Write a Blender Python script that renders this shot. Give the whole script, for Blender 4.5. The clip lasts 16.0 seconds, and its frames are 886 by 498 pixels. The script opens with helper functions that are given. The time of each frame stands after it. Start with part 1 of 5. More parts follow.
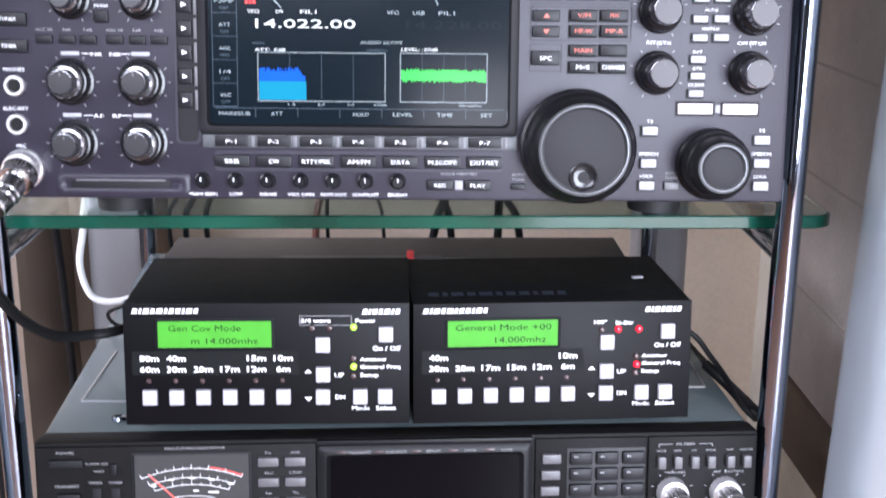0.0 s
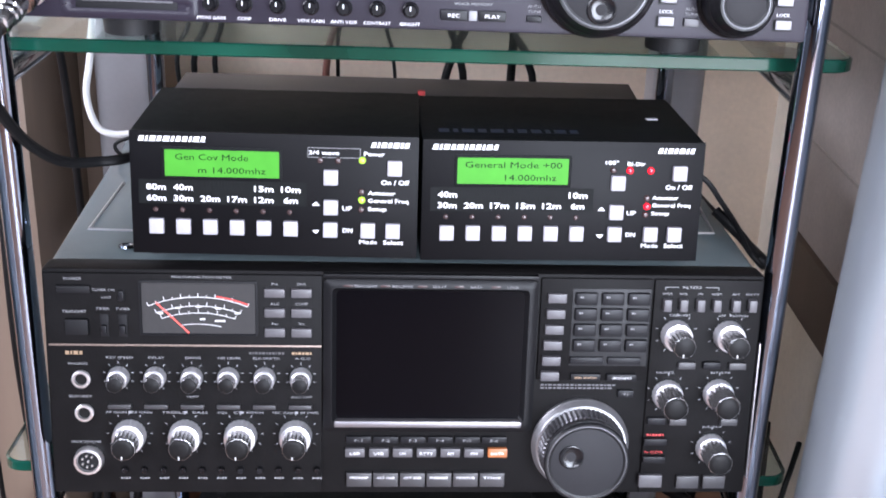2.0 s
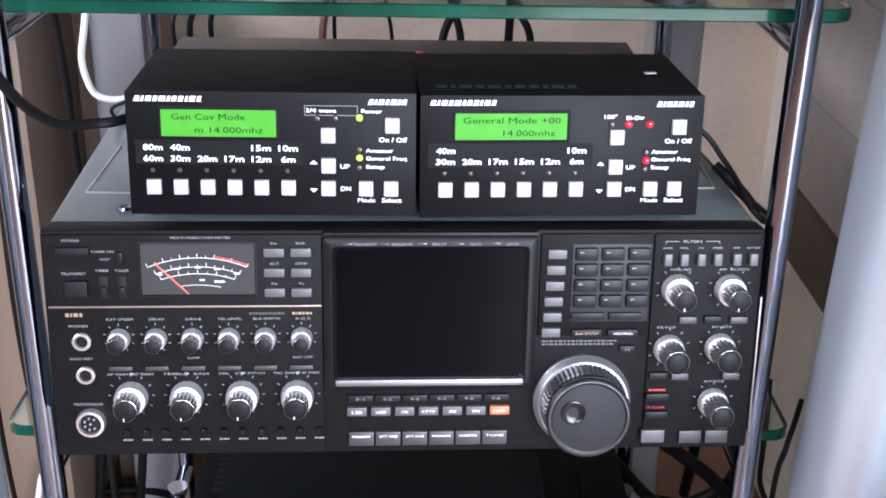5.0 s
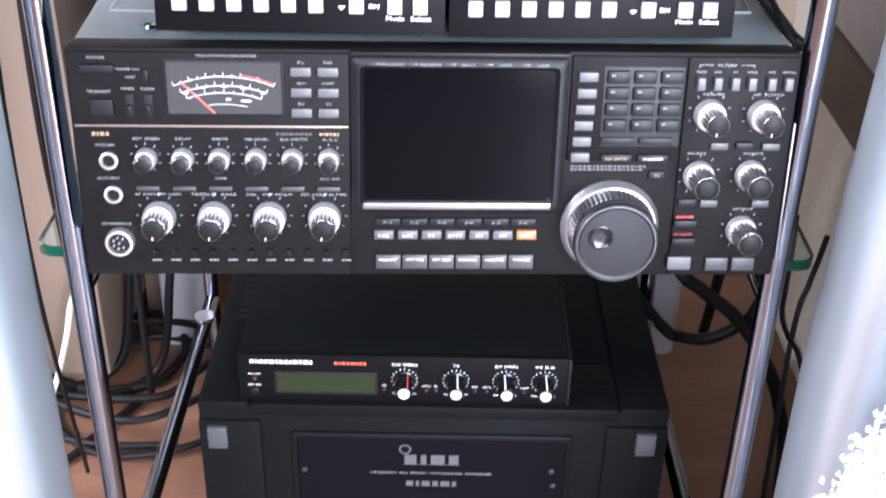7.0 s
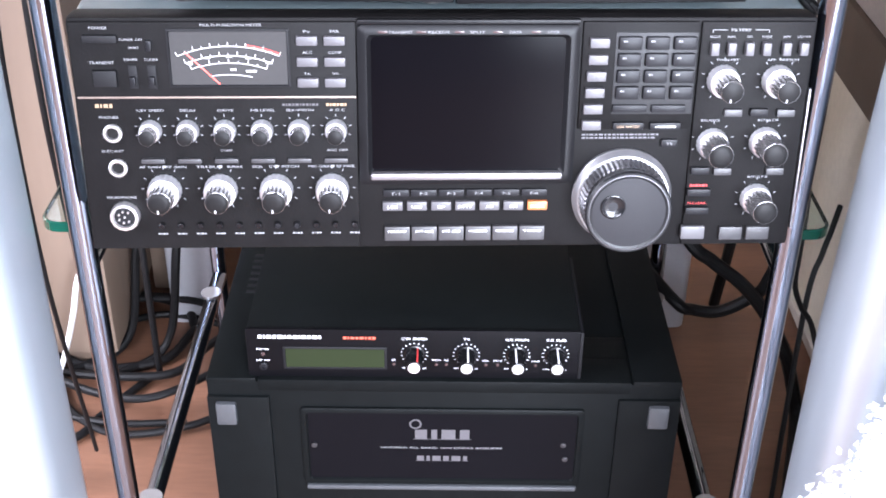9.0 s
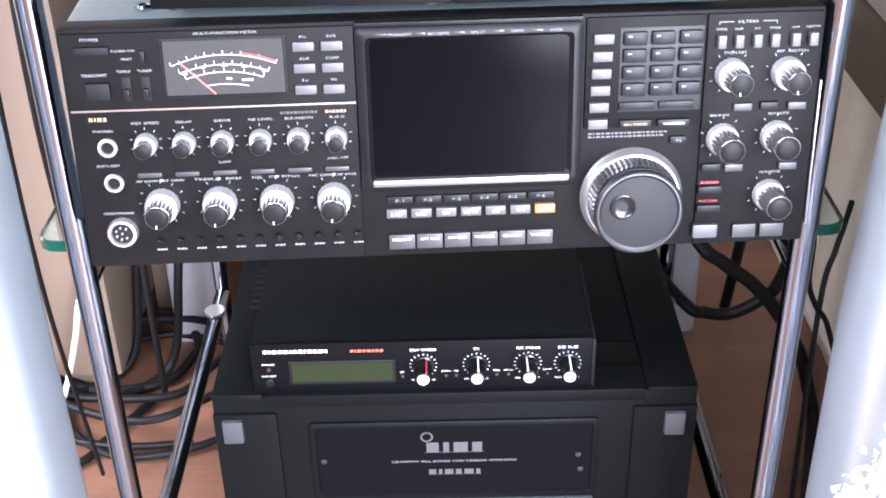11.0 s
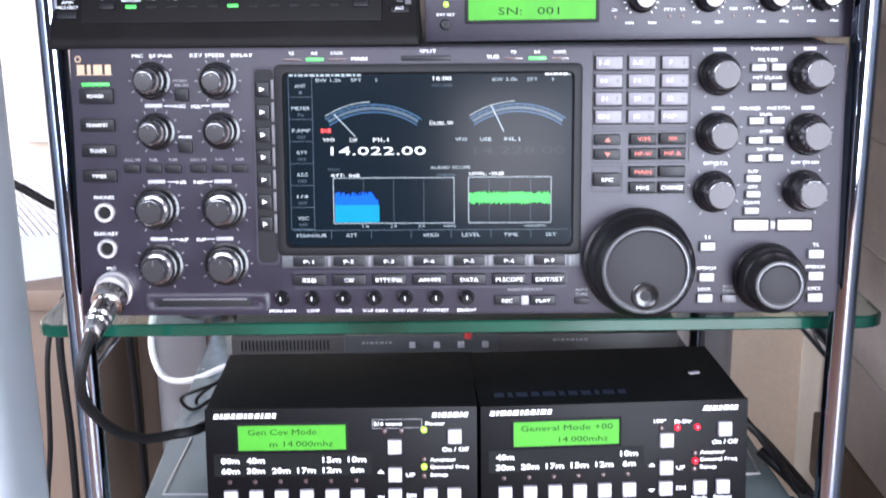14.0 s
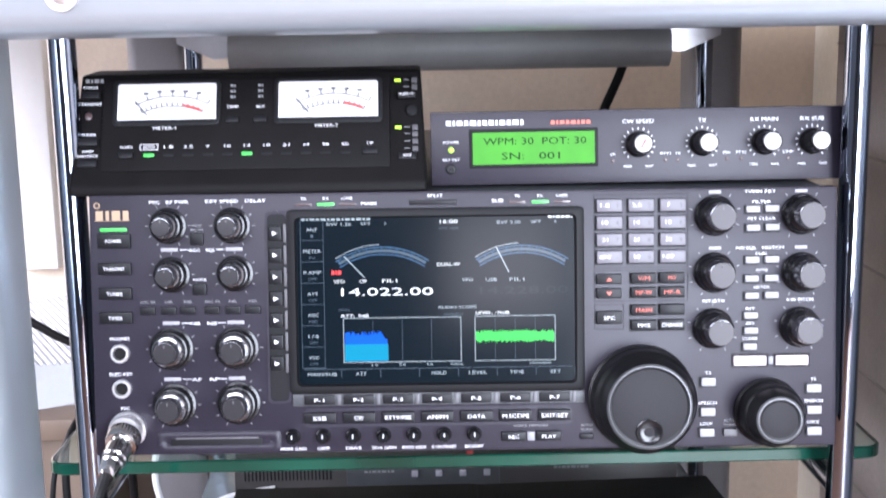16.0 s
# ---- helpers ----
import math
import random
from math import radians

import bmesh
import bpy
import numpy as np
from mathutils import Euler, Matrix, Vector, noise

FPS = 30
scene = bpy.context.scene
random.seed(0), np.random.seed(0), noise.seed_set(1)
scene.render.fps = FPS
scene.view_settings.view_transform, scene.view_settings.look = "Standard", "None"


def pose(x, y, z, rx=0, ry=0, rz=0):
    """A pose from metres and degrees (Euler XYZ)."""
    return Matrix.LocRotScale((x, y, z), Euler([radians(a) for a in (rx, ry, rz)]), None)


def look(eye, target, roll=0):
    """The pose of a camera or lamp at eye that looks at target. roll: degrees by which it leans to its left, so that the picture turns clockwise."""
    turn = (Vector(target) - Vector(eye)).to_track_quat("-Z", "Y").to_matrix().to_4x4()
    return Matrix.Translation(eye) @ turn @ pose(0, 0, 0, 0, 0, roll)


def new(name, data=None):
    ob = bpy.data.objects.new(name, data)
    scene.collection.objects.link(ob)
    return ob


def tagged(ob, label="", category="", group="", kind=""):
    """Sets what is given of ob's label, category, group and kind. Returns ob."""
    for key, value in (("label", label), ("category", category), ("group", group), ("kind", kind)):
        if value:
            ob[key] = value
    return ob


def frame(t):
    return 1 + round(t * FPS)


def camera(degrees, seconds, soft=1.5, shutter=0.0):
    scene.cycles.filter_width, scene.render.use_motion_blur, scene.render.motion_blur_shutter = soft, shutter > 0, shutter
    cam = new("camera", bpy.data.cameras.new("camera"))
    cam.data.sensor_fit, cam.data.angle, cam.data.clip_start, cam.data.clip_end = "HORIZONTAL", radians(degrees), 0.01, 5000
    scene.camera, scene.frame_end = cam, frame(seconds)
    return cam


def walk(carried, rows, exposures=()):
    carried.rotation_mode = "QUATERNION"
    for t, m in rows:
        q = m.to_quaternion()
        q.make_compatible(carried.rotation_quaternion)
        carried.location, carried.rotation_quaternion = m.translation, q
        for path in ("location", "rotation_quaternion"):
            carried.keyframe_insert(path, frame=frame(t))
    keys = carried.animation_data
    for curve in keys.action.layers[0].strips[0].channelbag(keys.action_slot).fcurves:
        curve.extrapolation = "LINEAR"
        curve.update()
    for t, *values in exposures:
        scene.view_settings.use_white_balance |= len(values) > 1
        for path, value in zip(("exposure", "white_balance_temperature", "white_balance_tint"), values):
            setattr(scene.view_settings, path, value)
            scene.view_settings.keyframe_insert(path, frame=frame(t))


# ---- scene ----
# Metres. The radios lean back by LEAN_BACK degrees; their own frame has its origin at
# the foot of the upper transceiver's front, and FLOOR lies that far below it.
LEAN_BACK, FLOOR = 7.0, 0.716
DESK = pose(0, 0, FLOOR) @ pose(0, 0, 0, -LEAN_BACK)

cam = camera(40.4, 16.0, soft=1.75, shutter=0.5)
PATH = [
    (0, (0.012, -0.625, 0.877), (0.065, 1.297, 0.327), 0.4),
    (0.5, (0.012, -0.622, 0.872), (0.068, 1.282, 0.263), 1.3),
    (1, (0.016, -0.622, 0.872), (0.051, 1.265, 0.209), 1.2),
    (1.5, (0.011, -0.621, 0.868), (0.059, 1.241, 0.139), 1.7),
    (2, (0.012, -0.622, 0.862), (0.053, 1.223, 0.091), 1.9),
    (2.5, (0.016, -0.623, 0.858), (0.039, 1.216, 0.073), 1.5),
    (3, (0.014, -0.626, 0.85), (0.045, 1.212, 0.062), 1.4),
    (5.5, (0.013, -0.623, 0.853), (0.052, 1.194, 0.018), 1.0),
    (6, (0.01, -0.623, 0.848), (0.047, 1.163, -0.051), 0.9),
    (6.5, (0.011, -0.624, 0.84), (0.046, 1.134, -0.112), 1.5),
    (7, (0.009, -0.626, 0.836), (0.019, 1.087, -0.197), 1.3),
    (7.5, (0.008, -0.627, 0.831), (0.01, 1.055, -0.25), 0.8),
    (8, (0.01, -0.627, 0.831), (0.01, 1.047, -0.263), 1.1),
    (8.5, (0.008, -0.624, 0.83), (0.009, 1.061, -0.246), 1.0),
    (11, (0.005, -0.606, 0.814), (0.0, 1.1, -0.23), -1.3),
    (11.5, (0.004, -0.619, 0.842), (0.006, 1.147, -0.095), -0.8),
    (12, (-0.008, -0.639, 0.868), (-0.013, 1.206, 0.095), -1.0),
    (12.5, (-0.005, -0.636, 0.905), (0.0, 1.226, 0.175), -0.7),
    (13, (-0.003, -0.64, 0.919), (0.004, 1.254, 0.275), -0.7),
    (13.5, (-0.002, -0.64, 0.934), (-0.007, 1.267, 0.331), -0.6),
    (14, (-0.007, -0.639, 0.944), (-0.01, 1.286, 0.401), -0.7),
    (14.5, (-0.011, -0.643, 0.946), (-0.001, 1.294, 0.448), -1.0),
    (15, (-0.012, -0.644, 0.947), (0.006, 1.299, 0.474), -1.3),
    (15.5, (-0.011, -0.648, 0.955), (-0.004, 1.306, 0.531), -1.2),
    (16, (-0.018, -0.654, 0.965), (0.003, 1.312, 0.598), -1.0),
]
walk(cam, [(t, look(eye, target, roll)) for t, eye, target, roll in PATH],
     [(0, -0.3), (2.5, -0.4), (3.2, -0.4), (5.3, -0.35), (6, -0.15), (7, 0.25), (8, 0.6), (8.7, 0.62), (11, 0.7), (11.5, 0.5), (12.5, 0.1), (14, -0.2), (15, -0.34), (16, -0.36)])

# ---- world and light ----
world = bpy.data.worlds.new("sky")
scene.world = world
world.use_nodes = True
wn = world.node_tree.nodes
sky = wn.new("ShaderNodeTexSky")
sky.sky_type, sky.sun_disc = "NISHITA", False
sky.sun_elevation, sky.sun_rotation = radians(40), radians(200)
wn["Background"].inputs["Strength"].default_value = 0.12
world.node_tree.links.new(sky.outputs[0], wn["Background"].inputs["Color"])


def area(name, m, w, h, watts, colour):
    d = bpy.data.lights.new(name, "AREA")
    d.shape, d.size, d.size_y, d.energy, d.color = "RECTANGLE", w, h, watts, colour
    ob = new(name, d)
    ob.matrix_world = m
    return ob


# daylight lamps in assumed, unseen windows behind, to the right and to the left
# small lamp added to give the screen its bright reflection
area("screen_glare_lamp", look((0.21, -3.10, 0.98), (0.1, 0, 0.9)), 0.34, 0.36, 5, (0.87, 0.86, 1.0))
area("wide_window_daylight", look((-0.7, -3.10, 1.95), (-0.1, 0, 0.8)), 1.5, 0.9, 125, (0.81, 0.84, 1.0))
area("tall_window_daylight", look((1.20, -3.10, 1.16), (1.0, 0.1, 1.0)), 1.27, 2.10, 400, (0.78, 0.84, 1.0))
area("left_window_daylight", look((-1.90, -0.5, 1.60), (0.3, 0.3, 0.8)), 1.56, 1.2, 150, (0.84, 0.84, 1.0))

# ---- materials ----
def mat(name, colour, rough=0.5, metal=0.0, grain=0.0, scale=60.0, bump=0.0, stains=0.0, glow=0.0, coat=0.0, stretch=(1, 1, 1), spec=0.5):
    """A surface with two sizes of variation: fine grain and broad stains."""
    m = bpy.data.materials.new(name)
    m.use_nodes = True
    nt = m.node_tree
    b = nt.nodes["Principled BSDF"]
    c = (*colour, 1)
    b.inputs["Base Color"].default_value = c
    b.inputs["Roughness"].default_value = rough
    b.inputs["Metallic"].default_value = metal
    b.inputs["Specular IOR Level"].default_value = spec
    if coat:
        b.inputs["Coat Weight"].default_value = coat
        b.inputs["Coat Roughness"].default_value = 0.12
    if glow:
        b.inputs["Emission Color"].default_value = c
        b.inputs["Emission Strength"].default_value = glow
    if grain or bump or stains:
        co = nt.nodes.new("ShaderNodeTexCoord")
        mp = nt.nodes.new("ShaderNodeMapping")
        mp.inputs["Scale"].default_value = stretch
        nt.links.new(co.outputs["Object"], mp.inputs[0])
        fine = nt.nodes.new("ShaderNodeTexNoise")
        fine.inputs["Scale"].default_value, fine.inputs["Detail"].default_value = scale, 6
        broad = nt.nodes.new("ShaderNodeTexNoise")
        broad.inputs["Scale"].default_value, broad.inputs["Detail"].default_value = scale / 14, 4
        nt.links.new(mp.outputs[0], fine.inputs["Vector"])
        nt.links.new(mp.outputs[0], broad.inputs["Vector"])
        a = nt.nodes.new("ShaderNodeMapRange")
        a.inputs[3].default_value, a.inputs[4].default_value = 1 - grain, 1 + grain
        nt.links.new(fine.outputs[0], a.inputs[0])
        d = nt.nodes.new("ShaderNodeMapRange")
        d.inputs[1].default_value, d.inputs[2].default_value = 0.3, 0.7
        d.inputs[3].default_value, d.inputs[4].default_value = 1 - stains, 1 + stains
        nt.links.new(broad.outputs[0], d.inputs[0])
        k = nt.nodes.new("ShaderNodeMath")
        k.operation = "MULTIPLY"
        nt.links.new(a.outputs[0], k.inputs[0])
        nt.links.new(d.outputs[0], k.inputs[1])
        mix = nt.nodes.new("ShaderNodeVectorMath")
        mix.operation = "SCALE"
        mix.inputs[0].default_value = colour
        nt.links.new(k.outputs[0], mix.inputs["Scale"])
        nt.links.new(mix.outputs[0], b.inputs["Base Color"])
        r = nt.nodes.new("ShaderNodeMapRange")
        r.inputs[3].default_value, r.inputs[4].default_value = rough * 0.88, min(rough * 1.12, 1)
        nt.links.new(broad.outputs[0], r.inputs[0])
        nt.links.new(r.outputs[0], b.inputs["Roughness"])
        if bump:
            bp = nt.nodes.new("ShaderNodeBump")
            bp.inputs["Strength"].default_value, bp.inputs["Distance"].default_value = bump, 0.001
            nt.links.new(fine.outputs[0], bp.inputs["Height"])
            nt.links.new(bp.outputs[0], b.inputs["Normal"])
    return m


PANEL = mat("charcoal_paint", (0.0195, 0.0166, 0.0252), 0.36, grain=0.10, scale=900, bump=0.10, stains=0.05, spec=0.24)
# PANEL_OLD, BOX, AMP and FACE are darkened for light that weakens downward
PANEL_OLD = mat("worn_black_paint", (0.0068, 0.0064, 0.0066), 0.45, grain=0.14, scale=700, bump=0.12, stains=0.12, spec=0.06)
CASE = mat("grey_case_paint", (0.045, 0.048, 0.052), 0.36, grain=0.15, scale=1200, bump=0.25, stains=0.1)
BOX = mat("black_powder_coat", (0.0042, 0.0049, 0.0051), 0.45, grain=0.2, scale=1500, bump=0.3, stains=0.15, spec=0.09)
AMP = mat("dark_amplifier_paint", (0.0037, 0.0044, 0.0046), 0.42, grain=0.12, scale=1100, bump=0.25, stains=0.1, spec=0.07)
# bluish window sheen on the lid is put into this lighter base colour
LID = mat("lid_paint_with_sheen", (0.098, 0.124, 0.132), 0.26, grain=0.04, scale=1400, bump=0.05, stains=0.02, spec=0.7)
FACE = mat("black_overlay", (0.0026, 0.0025, 0.0032), 0.40, grain=0.05, scale=500, spec=0.09)
GLOSS = mat("black_acrylic", (0.003, 0.003, 0.004), 0.14, spec=0.07)
RECESS = mat("matt_black", (0.0050, 0.0050, 0.0060), 0.55, spec=0.2)
CAP_FACE = mat("dull_black_cap", (0.0080, 0.0078, 0.0080), 0.42, grain=0.1, scale=400, spec=0.12)
RUBBER = mat("black_rubber", (0.008, 0.008, 0.009), 0.62, grain=0.15, scale=400, bump=0.1)
PIANO = mat("glossy_black", (0.006, 0.006, 0.007), 0.2, spec=0.4)
BEZEL = mat("grey_black_bezel", (0.0060, 0.0060, 0.0068), 0.36, grain=0.1, scale=500, bump=0.06, spec=0.14)
CAP = mat("grey_knob_cap", (0.024, 0.023, 0.025), 0.22, grain=0.06, scale=300)
KNOB = mat("black_knob_plastic", (0.005, 0.005, 0.006), 0.20, grain=0.05, scale=300, spec=0.32)
DIAL = mat("satin_dial_plastic", (0.006, 0.006, 0.007), 0.36, grain=0.08, scale=600, bump=0.05, spec=0.22)
DIAL_FACE = mat("matt_grey_plastic", (0.018, 0.018, 0.020), 0.6, grain=0.08, scale=500, bump=0.05, spec=0.2)
SOFT_BTN = mat("light_grey_button", (0.27, 0.265, 0.285), 0.42, grain=0.05, scale=300)
GREY_BTN = mat("grey_button_plastic", (0.066, 0.063, 0.068), 0.42, grain=0.05, scale=300)
MID_BTN = mat("mid_grey_button", (0.085, 0.082, 0.09), 0.42, grain=0.05, scale=300)
PALE_BTN = mat("pale_button_plastic", (0.31, 0.30, 0.33), 0.40, grain=0.04, scale=300)
DARK_BTN = mat("dark_button_plastic", (0.0085, 0.0085, 0.0100), 0.36, spec=0.16, grain=0.05, scale=300)
PINK_BTN = mat("translucent_pale_pink", (0.62, 0.52, 0.54), 0.3)
ORANGE_BTN = mat("orange_button", (0.34, 0.11, 0.035), 0.4, glow=0.15)
WHITE_INK = mat("white_ink", (0.78, 0.78, 0.80), 0.5)
DIM_INK = mat("dim_white_ink", (0.21, 0.21, 0.22), 0.5)
NUM_BTN = mat("violet_grey_button", (0.105, 0.098, 0.115), 0.42, grain=0.05, scale=300)
CAP_LIGHT = mat("light_grey_knob_cap", (0.065, 0.062, 0.066), 0.45, grain=0.05, scale=300, spec=0.3)
LIP = mat("satin_lip_metal", (0.22, 0.21, 0.22), 0.42, metal=0.8, grain=0.08, scale=300)
TRIM_LINE = mat("rosy_metal_trim", (0.27, 0.21, 0.18), 0.38, metal=0.6)
TRAY = mat("grey_key_tray", (0.020, 0.020, 0.021), 0.45, grain=0.1, scale=500, spec=0.2)
GOLD_INK = mat("gold_ink", (0.36, 0.25, 0.16), 0.35, metal=0.4)
BLUE_INK = mat("dark_blue_ink", (0.010, 0.020, 0.045), 0.3)
RED_INK = mat("red_ink", (0.45, 0.03, 0.03), 0.5)
ORANGE_INK = mat("red_orange_ink", (0.55, 0.10, 0.06), 0.5)
CHROME = mat("chrome", (0.31, 0.35, 0.42), 0.045, metal=1.0, stains=0.05, scale=50)
COLLAR = mat("satin_silver_collar", (0.74, 0.74, 0.76), 0.30, metal=0.80, grain=0.08, scale=500)
DULL_STEEL = mat("dull_steel", (0.075, 0.075, 0.08), 0.35, metal=0.8, grain=0.1, scale=300)
NICKEL = mat("brushed_nickel", (0.90, 0.88, 0.88), 0.28, metal=0.9, grain=0.1, scale=400)
PLATED = mat("plated_steel", (0.62, 0.61, 0.60), 0.16, metal=1.0, grain=0.08, scale=300)
FLUTED = mat("dark_plated_metal", (0.42, 0.41, 0.41), 0.24, metal=0.9, grain=0.1, scale=200)
SKIRT = mat("worn_metal_skirt", (0.34, 0.34, 0.35), 0.40, metal=0.85, grain=0.1, scale=200)
SMOKED = mat("smoked_metal", (0.22, 0.22, 0.23), 0.14, metal=0.95, grain=0.05, scale=300)
ALU = mat("satin_aluminium", (0.70, 0.70, 0.73), 0.34, metal=1.0, grain=0.06, scale=200)
SILVER = mat("silver_lacquer", (0.44, 0.49, 0.53), 0.28, metal=0.55)
ALU_PAINT = mat("pale_grey_metal_paint", (0.34, 0.33, 0.32), 0.45, grain=0.06, scale=300, stains=0.08)
BACK_LEG = mat("satin_grey_lacquer", (0.40, 0.40, 0.42), 0.40, metal=0.1, grain=0.05, scale=200, stains=0.05)
GREY_LEG = mat("grey_lacquer", (0.20, 0.20, 0.215), 0.42, grain=0.05, scale=200, stains=0.05)
WALL = mat("beige_wallpaper", (0.82, 0.69, 0.56), 0.85, grain=0.10, scale=160, bump=0.5, stains=0.06)
CREAM = mat("cream_wallpaper", (0.86, 0.81, 0.70), 0.85, grain=0.08, scale=130, bump=0.5, stains=0.06)
WHITE_WALL = mat("white_wall_paint", (0.72, 0.70, 0.67), 0.8, grain=0.04, scale=100, bump=0.2, stains=0.03)
# dark grey for the unseen ceiling and walls that close the room
ROOM_WALL = mat("unseen_wall_grey", (0.075, 0.078, 0.088), 0.8, grain=0.05, scale=100, bump=0.2, stains=0.05)
FLOOR_WOOD = mat("reddish_laminate", (0.17, 0.082, 0.050), 0.42, grain=0.25, scale=40, bump=0.08, stains=0.22, stretch=(0.8, 6, 1))
BROWN = mat("brown_veneer", (0.16, 0.115, 0.085), 0.5, grain=0.18, scale=45, bump=0.05, stains=0.15, stretch=(1, 1, 0.12))
CAP_GREY = mat("grey_cap_plastic", (0.027, 0.026, 0.028), 0.42, grain=0.05, scale=300)
SEAM = mat("taupe_seam", (0.60, 0.54, 0.50), 0.9, grain=0.1, scale=200)
DUN = mat("dun_metal_paint", (0.040, 0.037, 0.036), 0.45, grain=0.12, scale=300, stains=0.12)
TAUPE = mat("taupe_cloth", (0.74, 0.67, 0.63), 0.9, grain=0.12, scale=220, bump=0.4, stains=0.1)
CABLE = mat("black_cable", (0.006, 0.006, 0.0065), 0.5, spec=0.2)
CABLE_GREY = mat("dark_grey_cable", (0.013, 0.015, 0.016), 0.5, spec=0.25)
CABLE_WHITE = mat("white_cable", (0.70, 0.70, 0.70), 0.45)
CABLE_BROWN = mat("brown_cable", (0.16, 0.06, 0.045), 0.5)
# white of the mound that stands in for a sunlit, blown-out patch
PATCH_WHITE = mat("bright_patch_white", (0.92, 0.93, 0.95), 0.9, grain=0.03, scale=120, bump=0.3)
PAPER = mat("ribbed_white_board", (0.66, 0.68, 0.72), 0.7, grain=0.05, scale=200)
CLEAR = mat("clear_plastic", (0.20, 0.19, 0.185), 0.2, coat=0.5)
LCD_ON = mat("lit_green_lcd", (0.045, 0.23, 0.020), 0.5, glow=0.27, spec=0.15, stains=0.10, scale=900)
LCD_OFF = mat("unlit_olive_lcd", (0.014, 0.020, 0.009), 0.25, spec=0.15)
LCD_INK = mat("lcd_segment", (0.004, 0.022, 0.004), 0.5, spec=0.1)
CRT = mat("dark_tube_glass", (0.0022, 0.0020, 0.0028), 0.12, spec=0.06)
SCREEN = mat("lcd_glass", (0.003, 0.006, 0.009), 0.13, spec=0.22)
METER_WHITE = mat("meter_card", (0.56, 0.55, 0.57), 0.5, glow=0.10)
METER_GREY = mat("meter_card_grey", (0.034, 0.033, 0.033), 0.45, grain=0.1, scale=300, spec=0.12)
METER_INK = mat("meter_ink", (0.05, 0.05, 0.06), 0.5)
METER_PALE = mat("meter_pale_ink", (0.55, 0.55, 0.55), 0.5)
METER_RED = mat("meter_red", (0.65, 0.05, 0.04), 0.5)
# the needle gets a little glow of its own to look brighter
NEEDLE_RED = mat("red_needle", (0.80, 0.10, 0.08), 0.4, glow=0.3)
PX_WHITE = mat("display_white", (0.52, 0.54, 0.53), 0.13, glow=0.5, spec=0.3)
PX_GREY = mat("display_grey", (0.22, 0.26, 0.27), 0.13, glow=0.3, spec=0.3)
PX_DIM = mat("display_dim", (0.05, 0.07, 0.085), 0.13, glow=0.18, spec=0.3)
PX_FAINT = mat("display_faint", (0.006, 0.011, 0.014), 0.13, glow=0.1, spec=0.3)
PX_BLUE = mat("display_blue", (0.004, 0.052, 0.31), 0.13, glow=0.8, spec=0.3)
PX_CYAN = mat("display_cyan", (0.004, 0.12, 0.19), 0.13, glow=0.7, spec=0.3)
PX_GREEN = mat("display_green", (0.025, 0.32, 0.045), 0.13, glow=0.7, spec=0.3)
PX_ARC = mat("display_arc_blue", (0.028, 0.065, 0.115), 0.13, glow=0.22, spec=0.3)
PX_RED = mat("display_red", (0.55, 0.05, 0.05), 0.13, glow=0.6, spec=0.3)
LED_GREEN = mat("green_led", (0.05, 0.55, 0.07), 0.3, glow=0.6)
LED_YELLOW = mat("yellow_green_led", (0.42, 0.78, 0.06), 0.3, glow=1.2)
LED_RED = mat("red_led", (1.0, 0.006, 0.02), 0.3, glow=3.0)
LED_OFF = mat("unlit_led", (0.05, 0.03, 0.03), 0.25)


def glass(name, colour, tint):
    """Plate glass: clear, with a green body that shows along the edge."""
    m = bpy.data.materials.new(name)
    m.use_nodes = True
    b = m.node_tree.nodes["Principled BSDF"]
    b.inputs["Base Color"].default_value = (*colour, 1)
    b.inputs["Transmission Weight"].default_value = 1.0
    b.inputs["Roughness"].default_value = 0.02
    b.inputs["IOR"].default_value = 1.5
    return m


GLASS = glass("green_plate_glass", (0.80, 0.95, 0.90), 0)
# faint glow added for the light that gathers in the glass edge
GLASS_EDGE = mat("polished_glass_edge", (0.005, 0.050, 0.033), 0.08, stains=0.5, scale=160, coat=0.5, glow=0.02)

# ---- building helpers (sizes of things in millimetres) ----
MESHES = {}


def finish(bm, name, material, smooth=False):
    me = bpy.data.meshes.new(name)
    bmesh.ops.recalc_face_normals(bm, faces=bm.faces)
    bm.to_mesh(me)
    bm.free()
    me.materials.append(material)
    if smooth:
        for p in me.polygons:
            p.use_smooth = True
        me.set_sharp_from_angle(angle=radians(35))
    return me


def put(name, me, parent, at=(0, 0, 0), label="", turn=None):
    ob = new(name, me)
    ob.parent = parent
    ob.location = [v / 1000 for v in at]
    if turn:
        ob.rotation_euler = [radians(a) for a in turn]
    return tagged(ob, label) if label else ob


def thing(name, m, label, category, group="", kind=""):
    ob = new(name)
    ob.empty_display_size = 0.02
    ob.matrix_world = m
    return tagged(ob, label, category, group, kind)


def box_bm(bm, x0, x1, y0, y1, z0, z1, bev=0.0, seg=2):
    vs = [bm.verts.new((x / 1000, y / 1000, z / 1000)) for x in (x0, x1) for y in (y0, y1) for z in (z0, z1)]
    fs = [bm.faces.new([vs[i] for i in f]) for f in ((0, 1, 3, 2), (4, 6, 7, 5), (0, 4, 5, 1), (2, 3, 7, 6), (0, 2, 6, 4), (1, 5, 7, 3))]
    if bev:
        es = list({e for f in fs for e in f.edges})
        bmesh.ops.bevel(bm, geom=es, offset=bev / 1000, segments=seg, affect="EDGES", profile=0.6)


